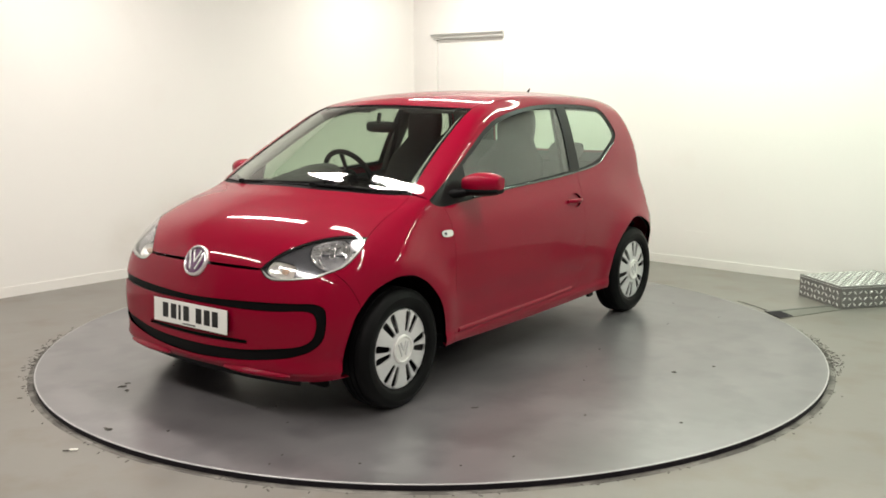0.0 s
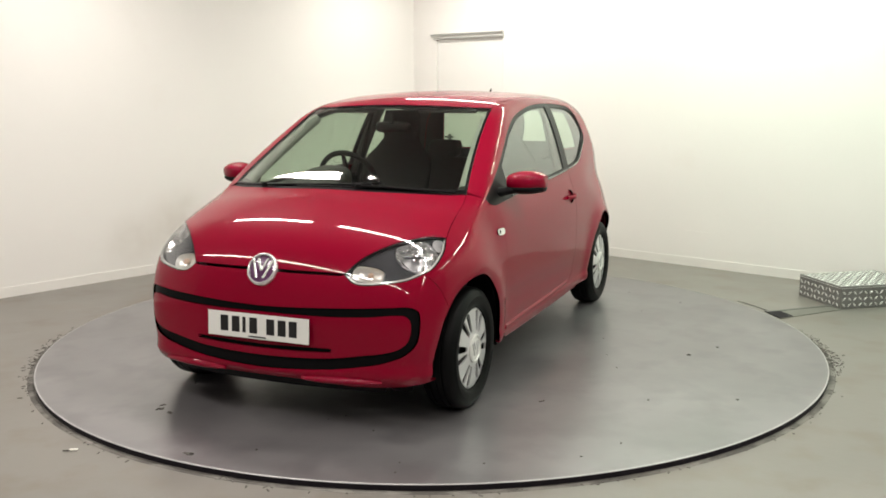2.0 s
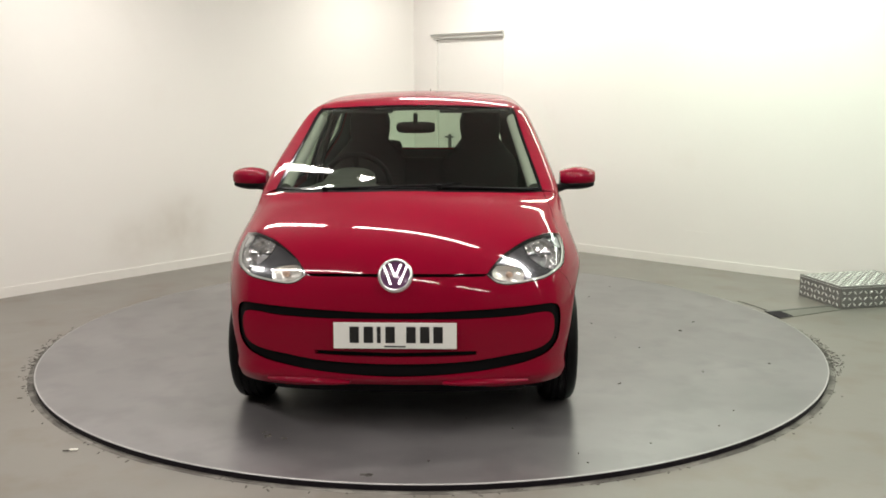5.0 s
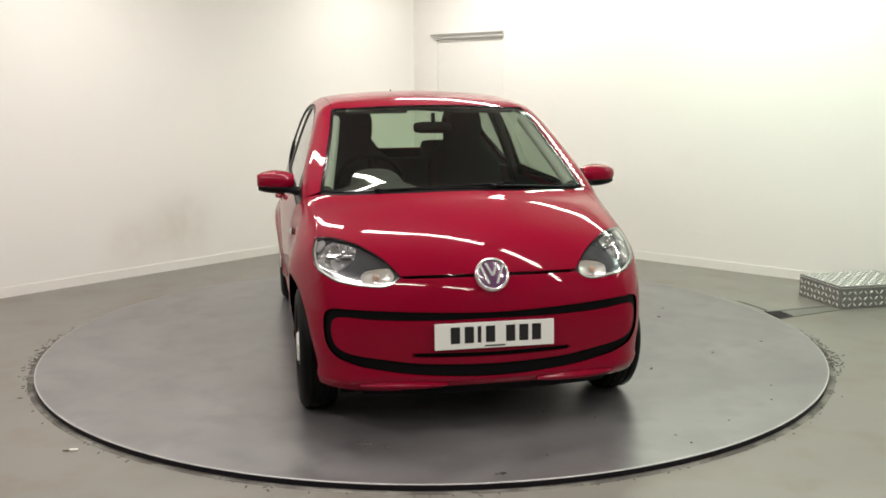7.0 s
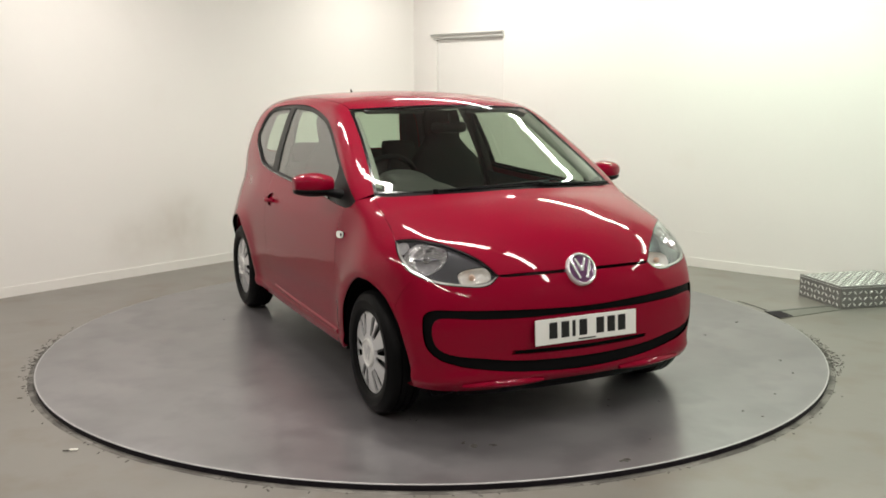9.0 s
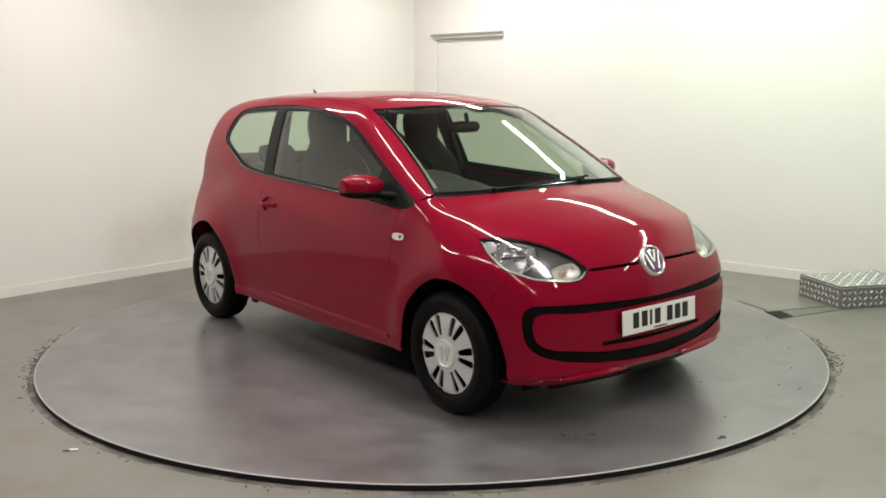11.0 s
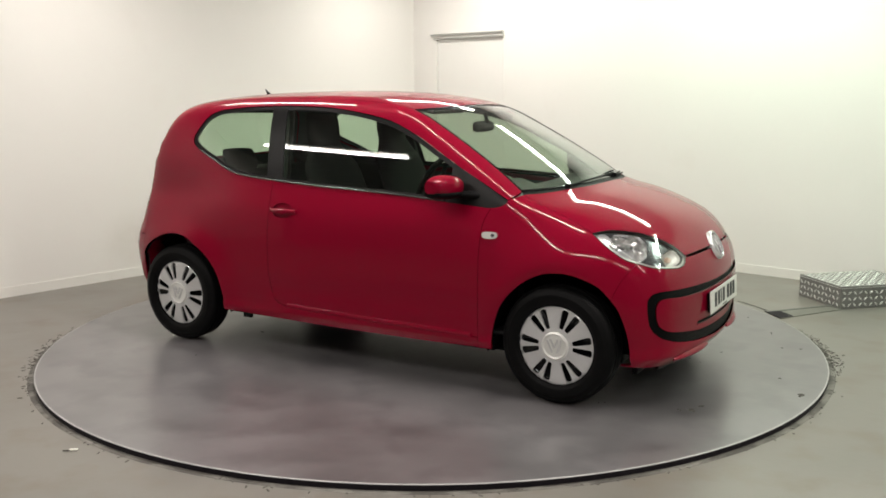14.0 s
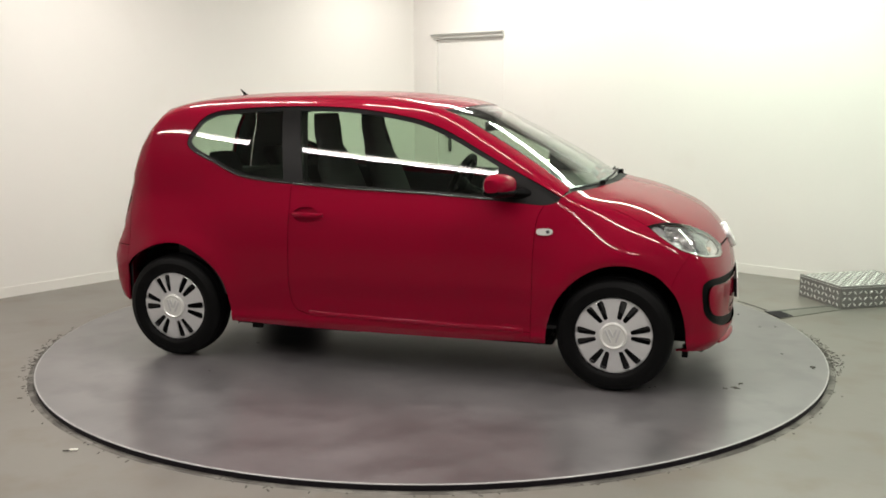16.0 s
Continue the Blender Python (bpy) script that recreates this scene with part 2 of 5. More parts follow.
# heights along the middle of the car, bonnet to tailgate top
TOP = curve_table([(-1.75, 1.29), (-1.5, 1.375), (-1.3, 1.427), (-1.0, 1.456), (-0.6, 1.468), (-0.25, 1.468), (0.1, 1.447), (0.3, 1.416), (0.42, 1.380),
                   (0.6, 1.297), (0.8, 1.195), (1.0, 1.083), (1.12, 1.010), (1.2, 0.985), (1.32, 0.958), (1.46, 0.912), (1.6, 0.845), (1.7, 0.772), (1.78, 0.695), (1.85, 0.60)], -2, 2, 0.035)
# nose and tail, by height
NOSE = curve_table([(0.1, 1.66), (0.18, 1.71), (0.245, 1.778), (0.30, 1.772), (0.36, 1.773), (0.5, 1.775), (0.62, 1.764), (0.7, 1.745), (0.85, 1.69), (1.0, 1.6)], -0.2, 1.7, 0.03)
TAIL = curve_table([(0.1, 1.62), (0.22, 1.68), (0.35, 1.735), (0.58, 1.730), (0.70, 1.678), (0.8, 1.659), (1.0, 1.622), (1.18, 1.562), (1.36, 1.458), (1.5, 1.37)], -0.2, 1.7, 0.03)
# half width by height, and how it narrows along the car
WIDE = curve_table([(0.1, 0.755), (0.2, 0.772), (0.262, 0.792), (0.285, 0.787), (0.33, 0.794), (0.4, 0.805), (0.55, 0.815), (0.7, 0.817), (0.82, 0.804), (0.92, 0.775), (1.0, 0.7490), (1.1, 0.7165), (1.19, 0.684), (1.3, 0.639), (1.4, 0.593), (1.5, 0.54)], -0.2, 1.7, 0.018)
PLAN = curve_table([(-1.85, 0.77), (-1.7, 0.856), (-1.5, 0.931), (-1.2, 0.98), (-0.7, 1.0), (0.4, 1.0), (1.0, 0.992), (1.3, 0.968), (1.5, 0.925), (1.65, 0.868), (1.8, 0.79)], -2, 2, 0.06)
BOW = curve_table([(-1.8, -0.13), (-1.0, -0.1), (-0.5, 0.0), (0.0, 0.08), (0.3, 0.2), (1.0, 0.24), (1.8, 0.24)], -2, 2, 0.1)


def soft_max(a, b, k):
    h = np.maximum(k - np.abs(a - b), 0) / k
    return np.maximum(a, b) + h * h * h * k / 6


def ease(a, low, high):
    s = np.clip((a - low) / (high - low), 0, 1)
    return s * s * s * (s * (6 * s - 15) + 10)


def body(p):
    """Below zero inside the car, above it outside; p is n x 3 in the car's space (x forward, z up)."""
    x, y, z = p[:, 0], np.abs(p[:, 1]), p[:, 2]
    wide = np.interp(z, *WIDE) * np.interp(x, *PLAN)
    arch = np.minimum(np.hypot(x - 1.21, z - 0.285), np.hypot(x + 1.21, z - 0.285))
    wide = wide + 0.019 * np.exp(-((arch - 0.35) / 0.08) ** 2)
    wide = wide - 0.010 * np.exp(-((z - 0.40 - 0.02 * x) / 0.06) ** 2) * ease(0.95 - np.abs(x - 0.1), 0.0, 0.45)
    wide = wide - 0.026 * np.exp(-((z - 0.93) / 0.13) ** 2) * ease(x, 0.75, 1.25)
    wide = wide + 0.016 * np.exp(-((x - 1.22) / 0.20) ** 2 - ((z - 0.70) / 0.09) ** 2) - 0.010 * np.exp(-((x - 0.95) / 0.12) ** 2 - ((z - 0.80) / 0.10) ** 2)
    wide = wide + (0.022 * np.exp(-((z - 0.56) / 0.12) ** 2) - 0.030 * np.exp(-((z - 0.88) / 0.13) ** 2)) * ease(-x, 0.7, 1.3)
    side = y - wide
    xs = x + np.interp(x, *BOW) * y * y
    top = z - np.interp(xs, *TOP) + 0.115 * y * y
    slope = (np.interp(xs + 0.01, *TOP) - np.interp(xs - 0.01, *TOP)) / 0.02
    top = top / np.sqrt(1 + slope * slope)
    nose = x - np.interp(z, *NOSE) + 0.2 * y * y
    tail = -x - np.interp(z, *TAIL) + 0.16 * y * y
    k = 0.065 + 0.135 * ease(x, 0.95, 1.35) + 0.075 * ease(-x, -0.35, 0.05)
    f = soft_max(side, top, k)
    f = soft_max(f, soft_max(nose, tail, 0.05), np.where(x > 0, 0.16, 0.12))
    return f


def cast(origin, way, reach):
    """The first points, along rays into the car, on the body's surface. All arrays n x 3."""
    origin, way = np.atleast_2d(np.asarray(origin, float)), np.atleast_2d(np.asarray(way, float))
    origin, way = np.broadcast_arrays(origin, way)
    low = np.zeros(len(origin))
    high = np.full(len(origin), np.nan)
    for d in np.linspace(0, reach, 60)[1:]:
        inside = body(origin + way * d) < 0
        fresh = inside & np.isnan(high)
        high[fresh] = d
        low[~inside & np.isnan(high)] = d
    high = np.where(np.isnan(high), reach, high)
    for _ in range(30):
        mid = (low + high) / 2
        inside = body(origin + way * mid[:, None]) < 0
        high, low = np.where(inside, mid, high), np.where(inside, low, mid)
    return origin + way * ((low + high) / 2)[:, None]


def outward(p, e=0.006):
    """The surface's normals at points p."""
    g = np.stack([body(p + np.eye(3)[i] * e) - body(p - np.eye(3)[i] * e) for i in range(3)], 1)
    return g / np.linalg.norm(g, axis=1, keepdims=True)

# ---------------------------------------------------------------- the room
def slab(name, a, b, mat, kind="structure", label=""):
    """A block between two corners given in the room's runs and height."""
    (r0, l0, z0), (r1, l1, z1) = a, b
    out = [room(r, l, 0) for r, l in ((r0, l0), (r1, l0), (r1, l1), (r0, l1))]
    ob = part(name, prism([(p.x, p.y) for p in out], FLOOR + z0, FLOOR + z1), mat)
    return tagged(ob, label, kind=kind)


slab("floor", (-0.2, -0.2, -0.2), (LONG_R + 0.2, LONG_L + 0.2, 0), CONCRETE, label="worn grey painted concrete workshop floor")
slab("ceiling", (-0.2, -0.2, HEIGHT), (LONG_R + 0.2, LONG_L + 0.2, HEIGHT + 0.15), CEILING, label="plain unseen ceiling, grey set to keep reflections dark")
DOOR_A, DOOR_B, DOOR_H = 0.33, 1.205, 2.03


def wall_right():
    """The wall with the door: a skin with an opening through it."""
    bm = bmesh.new()
    for r0, r1, z0, z1 in ((0, DOOR_A, 0, HEIGHT), (DOOR_A, DOOR_B, DOOR_H, HEIGHT), (DOOR_B, LONG_R, 0, HEIGHT)):
        out = [room(r, l, 0) for r, l in ((r0, -0.15), (r1, -0.15), (r1, 0), (r0, 0))]
        prism([(p.x, p.y) for p in out], FLOOR + z0, FLOOR + z1, bm)
    return tagged(part("wall_right", bm, WALL), "smooth white painted wall with a white door", kind="structure")


wall_right()
slab("wall_left", (-0.15, 0, 0), (0, LONG_L, HEIGHT), WALL, label="smooth white painted wall with faint scuffs")
# unseen walls added to close the room, dark for the car's reflections
slab("wall_behind_right", (LONG_R, -0.15, 0), (LONG_R + 0.15, LONG_L, HEIGHT), BACK_WALL, label="plain unseen wall, dark grey to keep reflections dark")
slab("wall_behind_left", (-0.15, LONG_L, 0), (LONG_R + 0.15, LONG_L + 0.15, HEIGHT), BACK_WALL, label="plain unseen wall, dark grey to keep reflections dark")
slab("baseboard_left", (0, 0.012, 0), (0.007, LONG_L, 0.075), SKIRT, label="low white skirting board")
slab("baseboard_right", (DOOR_B + 0.03, 0, 0), (LONG_R, 0.006, 0.075), SKIRT, label="low white skirting board")

door = slab("door_1", (DOOR_A + 0.004, -0.055, 0.008), (DOOR_B - 0.004, -0.014, DOOR_H - 0.004), DOOR_WHITE, label="flush white painted door, closed")
for nm, a, b, mt in (("rail_upper", (0.262, 0, 2.058), (1.205, 0.030, 2.074), RAIL), ("rail_lower", (0.300, 0, 2.022), (1.205, 0.022, 2.036), RAIL),
                     ("rail_board", (0.285, 0, 2.036), (1.205, 0.012, 2.058), DOOR_WHITE), ("door_post", (0.300, 0, 0), (DOOR_A, 0.006, 2.022), WALL),
                     ("door_post", (1.193, 0, 0), (DOOR_B, 0.005, 2.022), WALL)):
    ob = slab(nm, a, b, mt)
    ob.parent = door
    del ob["kind"]
for nm, a, b in (("handle_plate", (0.475, -0.014, 0.88), (0.510, -0.004, 1.06)), ("door_handle", (0.485, -0.004, 1.025), (0.500, 0.045, 1.041)), ("handle_lever", (0.485, 0.045, 1.023), (0.590, 0.060, 1.043))):
    ob = slab(nm, a, b, RAIL_DARK)
    ob.parent = door
    del ob["kind"]
slab("wall_scuff", (3.20, 0, 0.296), (3.43, 0.003, 0.303), SKIRT, label="thin scuff strip on the wall")


# strip lamps on the ceiling
def strip_lamp(r, l, length):
    """A fluorescent batten with a rounded diffuser that glows."""
    lamp = new("strip_lamp")
    lamp.matrix_world = Matrix.Translation(room(r, l, HEIGHT)) @ Matrix.Rotation(TURN, 4, "Z")
    part("housing", box((length, 0.12, 0.06), (0, 0, -0.031), 0.006), LAMP_BODY, lamp)
    arc = [(TUBE_WIDE / 2 * math.cos(math.pi * k / 12), -0.062 - 0.05 * math.sin(math.pi * k / 12)) for k in range(13)]
    part("diffuser", loft([[(s * (length / 2 - 0.02), y, z) for y, z in arc] for s in (-1, 1)]), TUBE_COOL if l < 2 and r > 2 else TUBE, lamp, "glowing white diffuser")
    data = bpy.data.lights.new("strip_light", "AREA")
    data.shape, data.size, data.size_y = "RECTANGLE", length - 0.04, TUBE_WIDE
    data.energy = TUBE_POWER * math.pi * (length - 0.04) * 0.15 * 0.98
    data.color = (0.845, 1.0, 0.82) if l < 2 and r > 2 else (1.0, 0.936, 0.875)
    glow = new("strip_light", data)
    glow.parent = lamp
    glow.matrix_basis = Matrix.Translation((0, 0, -0.118))
    for s in (-1, 1):
        part("end_cap", box((0.02, 0.11, 0.06), (s * (length / 2 - 0.009), 0, -0.09), 0.005), LAMP_BODY, lamp)
    return tagged(lamp, "lit fluorescent strip lamp on the ceiling", "lamp", "ceiling strip lamps")


for r, l, n in LAMPS:
    strip_lamp(r, l, n)


# tread-plate box and floor channel
def tread_box():
    ob = new("step_box")
    a, b = Vector((2.700, 1.128, 0)), Vector((2.800, 0.655, 0))
    ux = (b - a).normalized()
    wide, deep, high = (b - a).length, 0.62, 0.158
    ob.matrix_world = Matrix.Translation((a.x, a.y, FLOOR)) @ Matrix.Rotation(math.atan2(ux.y, ux.x), 4, "Z")
    part("body", box((wide, deep, high), (wide / 2, deep / 2, high / 2), 0.003), TREAD, ob)
    part("corner_strip", box((0.012, 0.012, high - 0.008), (wide - 0.004, 0.004, high / 2 - 0.002), 0.003), TREAD, ob)
    part("lid_seam", box((wide + 0.004, deep + 0.004, 0.004), (wide / 2, deep / 2, high - 0.012), 0.001), TREAD_LUG, ob)

    def lugs(name, m, w, h):
        bm = bmesh.new()
        pitch = 0.042
        for i in range(int(w / pitch)):
            for j in range(int(h / pitch)):
                turn = Matrix.Rotation(radians(45 if (i + j) % 2 else -45), 4, "Z")
                c = ((i + 0.5) * pitch + 0.006, (j + 0.5) * pitch + 0.006, 0)
                tip = [Vector((0.0195, 0, 0)), Vector((0, 0.0078, 0)), Vector((-0.0195, 0, 0)), Vector((0, -0.0078, 0))]
                vs = [bm.verts.new(m @ (Matrix.Translation(c) @ turn @ v)) for v in tip]
                top = [bm.verts.new(m @ (Matrix.Translation(c) @ turn @ (v * 0.6 + Vector((0, 0, 0.003))))) for v in tip]
                bm.faces.new(top)
                for k in range(4):
                    bm.faces.new((vs[k], vs[(k + 1) % 4], top[(k + 1) % 4], top[k]))
        tagged(part(name, bm, TREAD_LUG, ob, "raised diamond tread lugs"), kind="stuff")

    lugs("top_tread", Matrix.Translation((0, 0, high)), wide, deep)
    lugs("front_tread", Matrix.Rotation(radians(90), 4, "X"), wide, high)
    lugs("end_tread", Matrix.Translation((wide, 0, 0)) @ Matrix.Rotation(radians(90), 4, "Z") @ Matrix.Rotation(radians(90), 4, "X"), deep, high)
    return tagged(ob, "aluminium diamond tread plate step box on the floor", "box")


tread_box()
channel = part("floor_channel", prism([(2.262, 0.590), (2.296, 0.398), (2.80, 0.640), (2.86, 0.790)], FLOOR - 0.001, FLOOR + 0.005), CHANNEL)
tagged(channel, "dark steel cable channel cover let into the floor", "cover")
part("cover_edge", prism([(2.262, 0.590), (2.266, 0.568), (2.86, 0.768), (2.86, 0.790)], FLOOR + 0.004, FLOOR + 0.009), TREAD, channel)
part("cover_end", prism([(2.258, 0.600), (2.290, 0.400), (2.40, 0.455), (2.36, 0.625)], FLOOR + 0.004, FLOOR + 0.007), TABLE_EDGE, channel)
seam = [(2.372 * math.cos(radians(k)), 2.372 * math.sin(radians(k))) for k in range(15, 24, 2)]
part("cover_seam", prism(seam + [(x * 1.004, y * 1.004) for x, y in seam[::-1]], FLOOR + 0.0005, FLOOR + 0.002), TABLE_EDGE, channel)
scrap = part("paper_scrap", box((0.035, 0.014, 0.006), (-1.520, -1.815, FLOOR + 0.004), 0.002, None), PAPER)
tagged(scrap, "small crumpled pale paper scrap on the floor", "scrap")
part("fold", box((0.03, 0.006, 0.004), (-1.548, -1.823, FLOOR + 0.003), 0.001), DEBRIS, scrap)


def floor_grime():
    """Crumbs and scuffs along the turntable's rim."""
    bm = bmesh.new()
    rng = random.Random(4)
    for i in range(620):
        side = rng.random()
        if side < 0.45:
            a, spread = rng.gauss(-9, 6.5), 0.036
        elif side < 0.80:
            a, spread = rng.gauss(186, 9), 0.03
        else:
            a, spread = rng.uniform(195, 345), 0.022
        a = radians(a)
        rad = 2.268 + abs(rng.gauss(0, spread))
        c = Vector((rad * math.cos(a), rad * math.sin(a), FLOOR + 0.001))
        s = rng.uniform(0.002, 0.006)
        box((s * rng.uniform(1, 4.5), s, 0.002), c, 0, Matrix.Rotation(a + rng.gauss(0.5, 0.5), 4, "Z"), bm)
    tagged(part("floor_grit", bm, DEBRIS), "dark grit on the floor round the turntable", "grit", kind="stuff")


floor_grime()
mark = part("floor_ring", lathe([(2.257, FLOOR + 0.0005), (2.272, FLOOR + 0.0012), (2.290, FLOOR + 0.0004)], 180, axis="Z"), RING)
tagged(mark, "dark worn ring on the floor round the turntable", "ring", kind="structure")


# ---------------------------------------------------------------- the turntable
RADIUS = 2.256
turntable = new("turntable")
tagged(turntable, "round grey painted steel turntable set on the floor", "turntable")
bm = lathe([(0, 0), (0.8, 0), (1.5, 0), (2.0, 0), (RADIUS - 0.007, 0), (RADIUS - 0.007, -0.02), (0, -0.02)], 180, axis="Z")
smooth_by_angle(part("deck", bm, TABLE_TOP, turntable))
smooth_by_angle(part("lip", lathe([(RADIUS - 0.007, -0.016), (RADIUS - 0.007, 0.0012), (RADIUS - 0.002, 0.0010), (RADIUS, -0.001), (RADIUS, -0.003), (RADIUS - 0.007, -0.003)], 180, axis="Z"), TABLE_LIP, turntable, "bright worn metal rim"))
smooth_by_angle(part("skirt", lathe([(RADIUS - 0.02, -0.003), (RADIUS - 0.001, -0.003), (RADIUS - 0.001, -0.0255), (RADIUS - 0.02, -0.0255)], 180, axis="Z"), TABLE_EDGE, turntable, "black rubber skirt"))


def deck_marks():
    """Chips of dirt that ride on the deck: distance from the middle, bearing, size."""
    marks = [(1.40, 45.3, 0.022), (1.53, 93.5, 0.024), (1.68, 100.7, 0.016), (1.88, -19.4, 0.03), (1.88, -17.0, 0.026), (2.19, -3.8, 0.04), (2.01, 46.7, 0.012), (1.84, -20.6, 0.02)]
    rng = random.Random(9)
    for _ in range(22):
        marks.append((rng.uniform(0.9, 2.2), rng.uniform(0, 360), rng.uniform(0.006, 0.014)))
    for d, a, s in marks:
        bm = bmesh.new()
        for k in range(3):
            box((s * rng.uniform(0.6, 1.0), s * rng.uniform(0.2, 0.35), 0.002), (rng.uniform(-s, s) * 0.5, rng.uniform(-s, s) * 0.3, 0.001), 0, Matrix.Rotation(rng.uniform(0, 3), 4, "Z"), bm)
        bmesh.ops.transform(bm, matrix=Matrix.Translation((d * math.cos(radians(a)), d * math.sin(radians(a)), 0)), verts=bm.verts)
        part("dirt_chip", bm, DEBRIS, turntable)


deck_marks()

# ---------------------------------------------------------------- the car: panels cut from the body surface
car = new("car")
tagged(car, "small glossy red three-door hatchback parked on the turntable", "car")


class Flat:
    """Maps the surface to a plane seen along one way."""

    def __init__(self, way, side=(1, 0, 0)):
        self.w = np.array(way, float) / np.linalg.norm(way)
        a = np.array(side, float)
        a = a - self.w * (a @ self.w)
        self.a = a / np.linalg.norm(a)
        self.b = np.cross(self.w, self.a)

    def flat(self, p):
        return np.stack([p @ self.a, p @ self.b], 1)

    def land(self, uv):
        return cast(uv[:, :1] * self.a + uv[:, 1:] * self.b - self.w * 2.4, self.w[None], 2.7)


class Round:
    """Maps the surface to a cylinder about an upright axis."""

    def __init__(self, ax, face):
        self.ax, self.face = ax, face

    def flat(self, p):
        return np.stack([np.arctan2(p[:, 1], self.face * (p[:, 0] - self.ax)) * 0.75, p[:, 2]], 1)

    def land(self, uv):
        a = uv[:, 0] / 0.75
        out = np.stack([self.face * np.cos(a), np.sin(a), 0 * a], 1)
        base = np.stack([0 * a + self.ax, 0 * a, uv[:, 1]], 1)
        return cast(base + out * 1.7, -out, 1.7)


def spline(pts, step=0.015, closed=False):
    """Evenly spaced points on a smooth curve through pts (2D or 3D)."""
    p = np.array(pts, float)
    if len(p) == 2 and not closed:
        dense = p[0] + (p[1] - p[0]) * np.linspace(0, 1, 60)[:, None]
    else:
        q = np.concatenate([p[-1:], p, p[:2]]) if closed else np.concatenate([2 * p[:1] - p[1:2], p, 2 * p[-1:] - p[-2:-1]])
        dense = []
        for i in range(1, len(q) - 2):
            t = np.linspace(0, 1, 24, endpoint=False)[:, None]
            a, b, c, d = q[i - 1], q[i], q[i + 1], q[i + 2]
            dense.append(0.5 * (2 * b + (c - a) * t + (2 * a - 5 * b + 4 * c - d) * t * t + (3 * b - a - 3 * c + d) * t ** 3))
        dense = np.concatenate(dense + [q[-2:-1]])
    run = np.concatenate([[0], np.cumsum(np.linalg.norm(np.diff(dense, axis=0), axis=1))])
    n = max(2, int(round(run[-1] / step)) + 1)
    at = np.linspace(0, run[-1], n)
    out = np.stack([np.interp(at, run, dense[:, k]) for k in range(p.shape[1])], 1)
    return out[:-1] if closed else out


def inside(uv, loops):
    """Even-odd test of points against loops."""
    hit = np.zeros(len(uv), bool)
    for lp in loops:
        a, b = lp, np.roll(lp, -1, 0)
        for (x0, y0), (x1, y1) in zip(a, b):
            if y0 == y1:
                continue
            cross = ((y0 > uv[:, 1]) != (y1 > uv[:, 1])) & (uv[:, 0] < (x1 - x0) * (uv[:, 1] - y0) / (y1 - y0) + x0)
            hit ^= cross
    return hit


def inset(loop, d):
    """A closed loop of (u, v) drawn in by d (outwards where d is negative)."""
    nxt, prv = np.roll(loop, -1, 0), np.roll(loop, 1, 0)
    tan = nxt - prv
    tan = tan / np.maximum(np.linalg.norm(tan, axis=1, keepdims=True), 1e-9)
    area = np.sum(loop[:, 0] * nxt[:, 1] - nxt[:, 0] * loop[:, 1])
    nor = np.stack([-tan[:, 1], tan[:, 0]], 1) * (1 if area > 0 else -1)
    out = loop + nor * d
    if d > 0.006:
        near = np.array([np.min(np.sum((loop - q) ** 2, 1)) for q in out])
        out = out[near > (0.93 * d) ** 2]
    return out


def clean(loop, least=0.004):
    keep = [loop[0]]
    for p in loop[1:]:
        if np.linalg.norm(p - keep[-1]) > least:
            keep.append(p)
    while np.linalg.norm(keep[-1] - keep[0]) < least:
        keep.pop()
    return np.array(keep)


def fill(loops, step):
    """Triangulates the area within loops, with inner points every step. Returns points, triangles and the loops' indices."""
    pts, edges, rings = [], [], []
    for lp in loops:
        k = len(pts)
        n = len(lp)
        pts += [Vector(p) for p in lp]
        edges += [(k + i, k + (i + 1) % n) for i in range(n)]
        rings.append(list(range(k, k + n)))
    low, high = loops[0].min(0), loops[0].max(0)
    gx, gy = np.meshgrid(np.arange(low[0], high[0], step), np.arange(low[1], high[1], step))
    gx = gx + (np.arange(gx.shape[0]) % 2)[:, None] * step / 2
    grid = np.stack([gx.ravel(), gy.ravel()], 1)
    grid = grid[inside(grid, loops)]
    rim = np.concatenate(loops)
    near = np.array([np.min(np.sum((rim - g) ** 2, 1)) for g in grid]) if len(grid) else np.zeros(0)
    pts += [Vector(p) for p in grid[near > (step * 0.5) ** 2]] if len(grid) else []
    from mathutils import geometry
    v, e, f, ov, oe, of = geometry.delaunay_2d_cdt(pts, edges, [], 0, 1e-6)
    v = np.array([(p.x, p.y) for p in v])
    tri = [t for t in f]
    mid = np.array([v[list(t)].mean(0) for t in tri])
    keep = inside(mid, loops)
    where = {}
    for i, olds in enumerate(ov):
        for o in olds:
            where[o] = i
    return v, [t for t, k in zip(tri, keep) if k], [[where[i] for i in r] for r in rings]


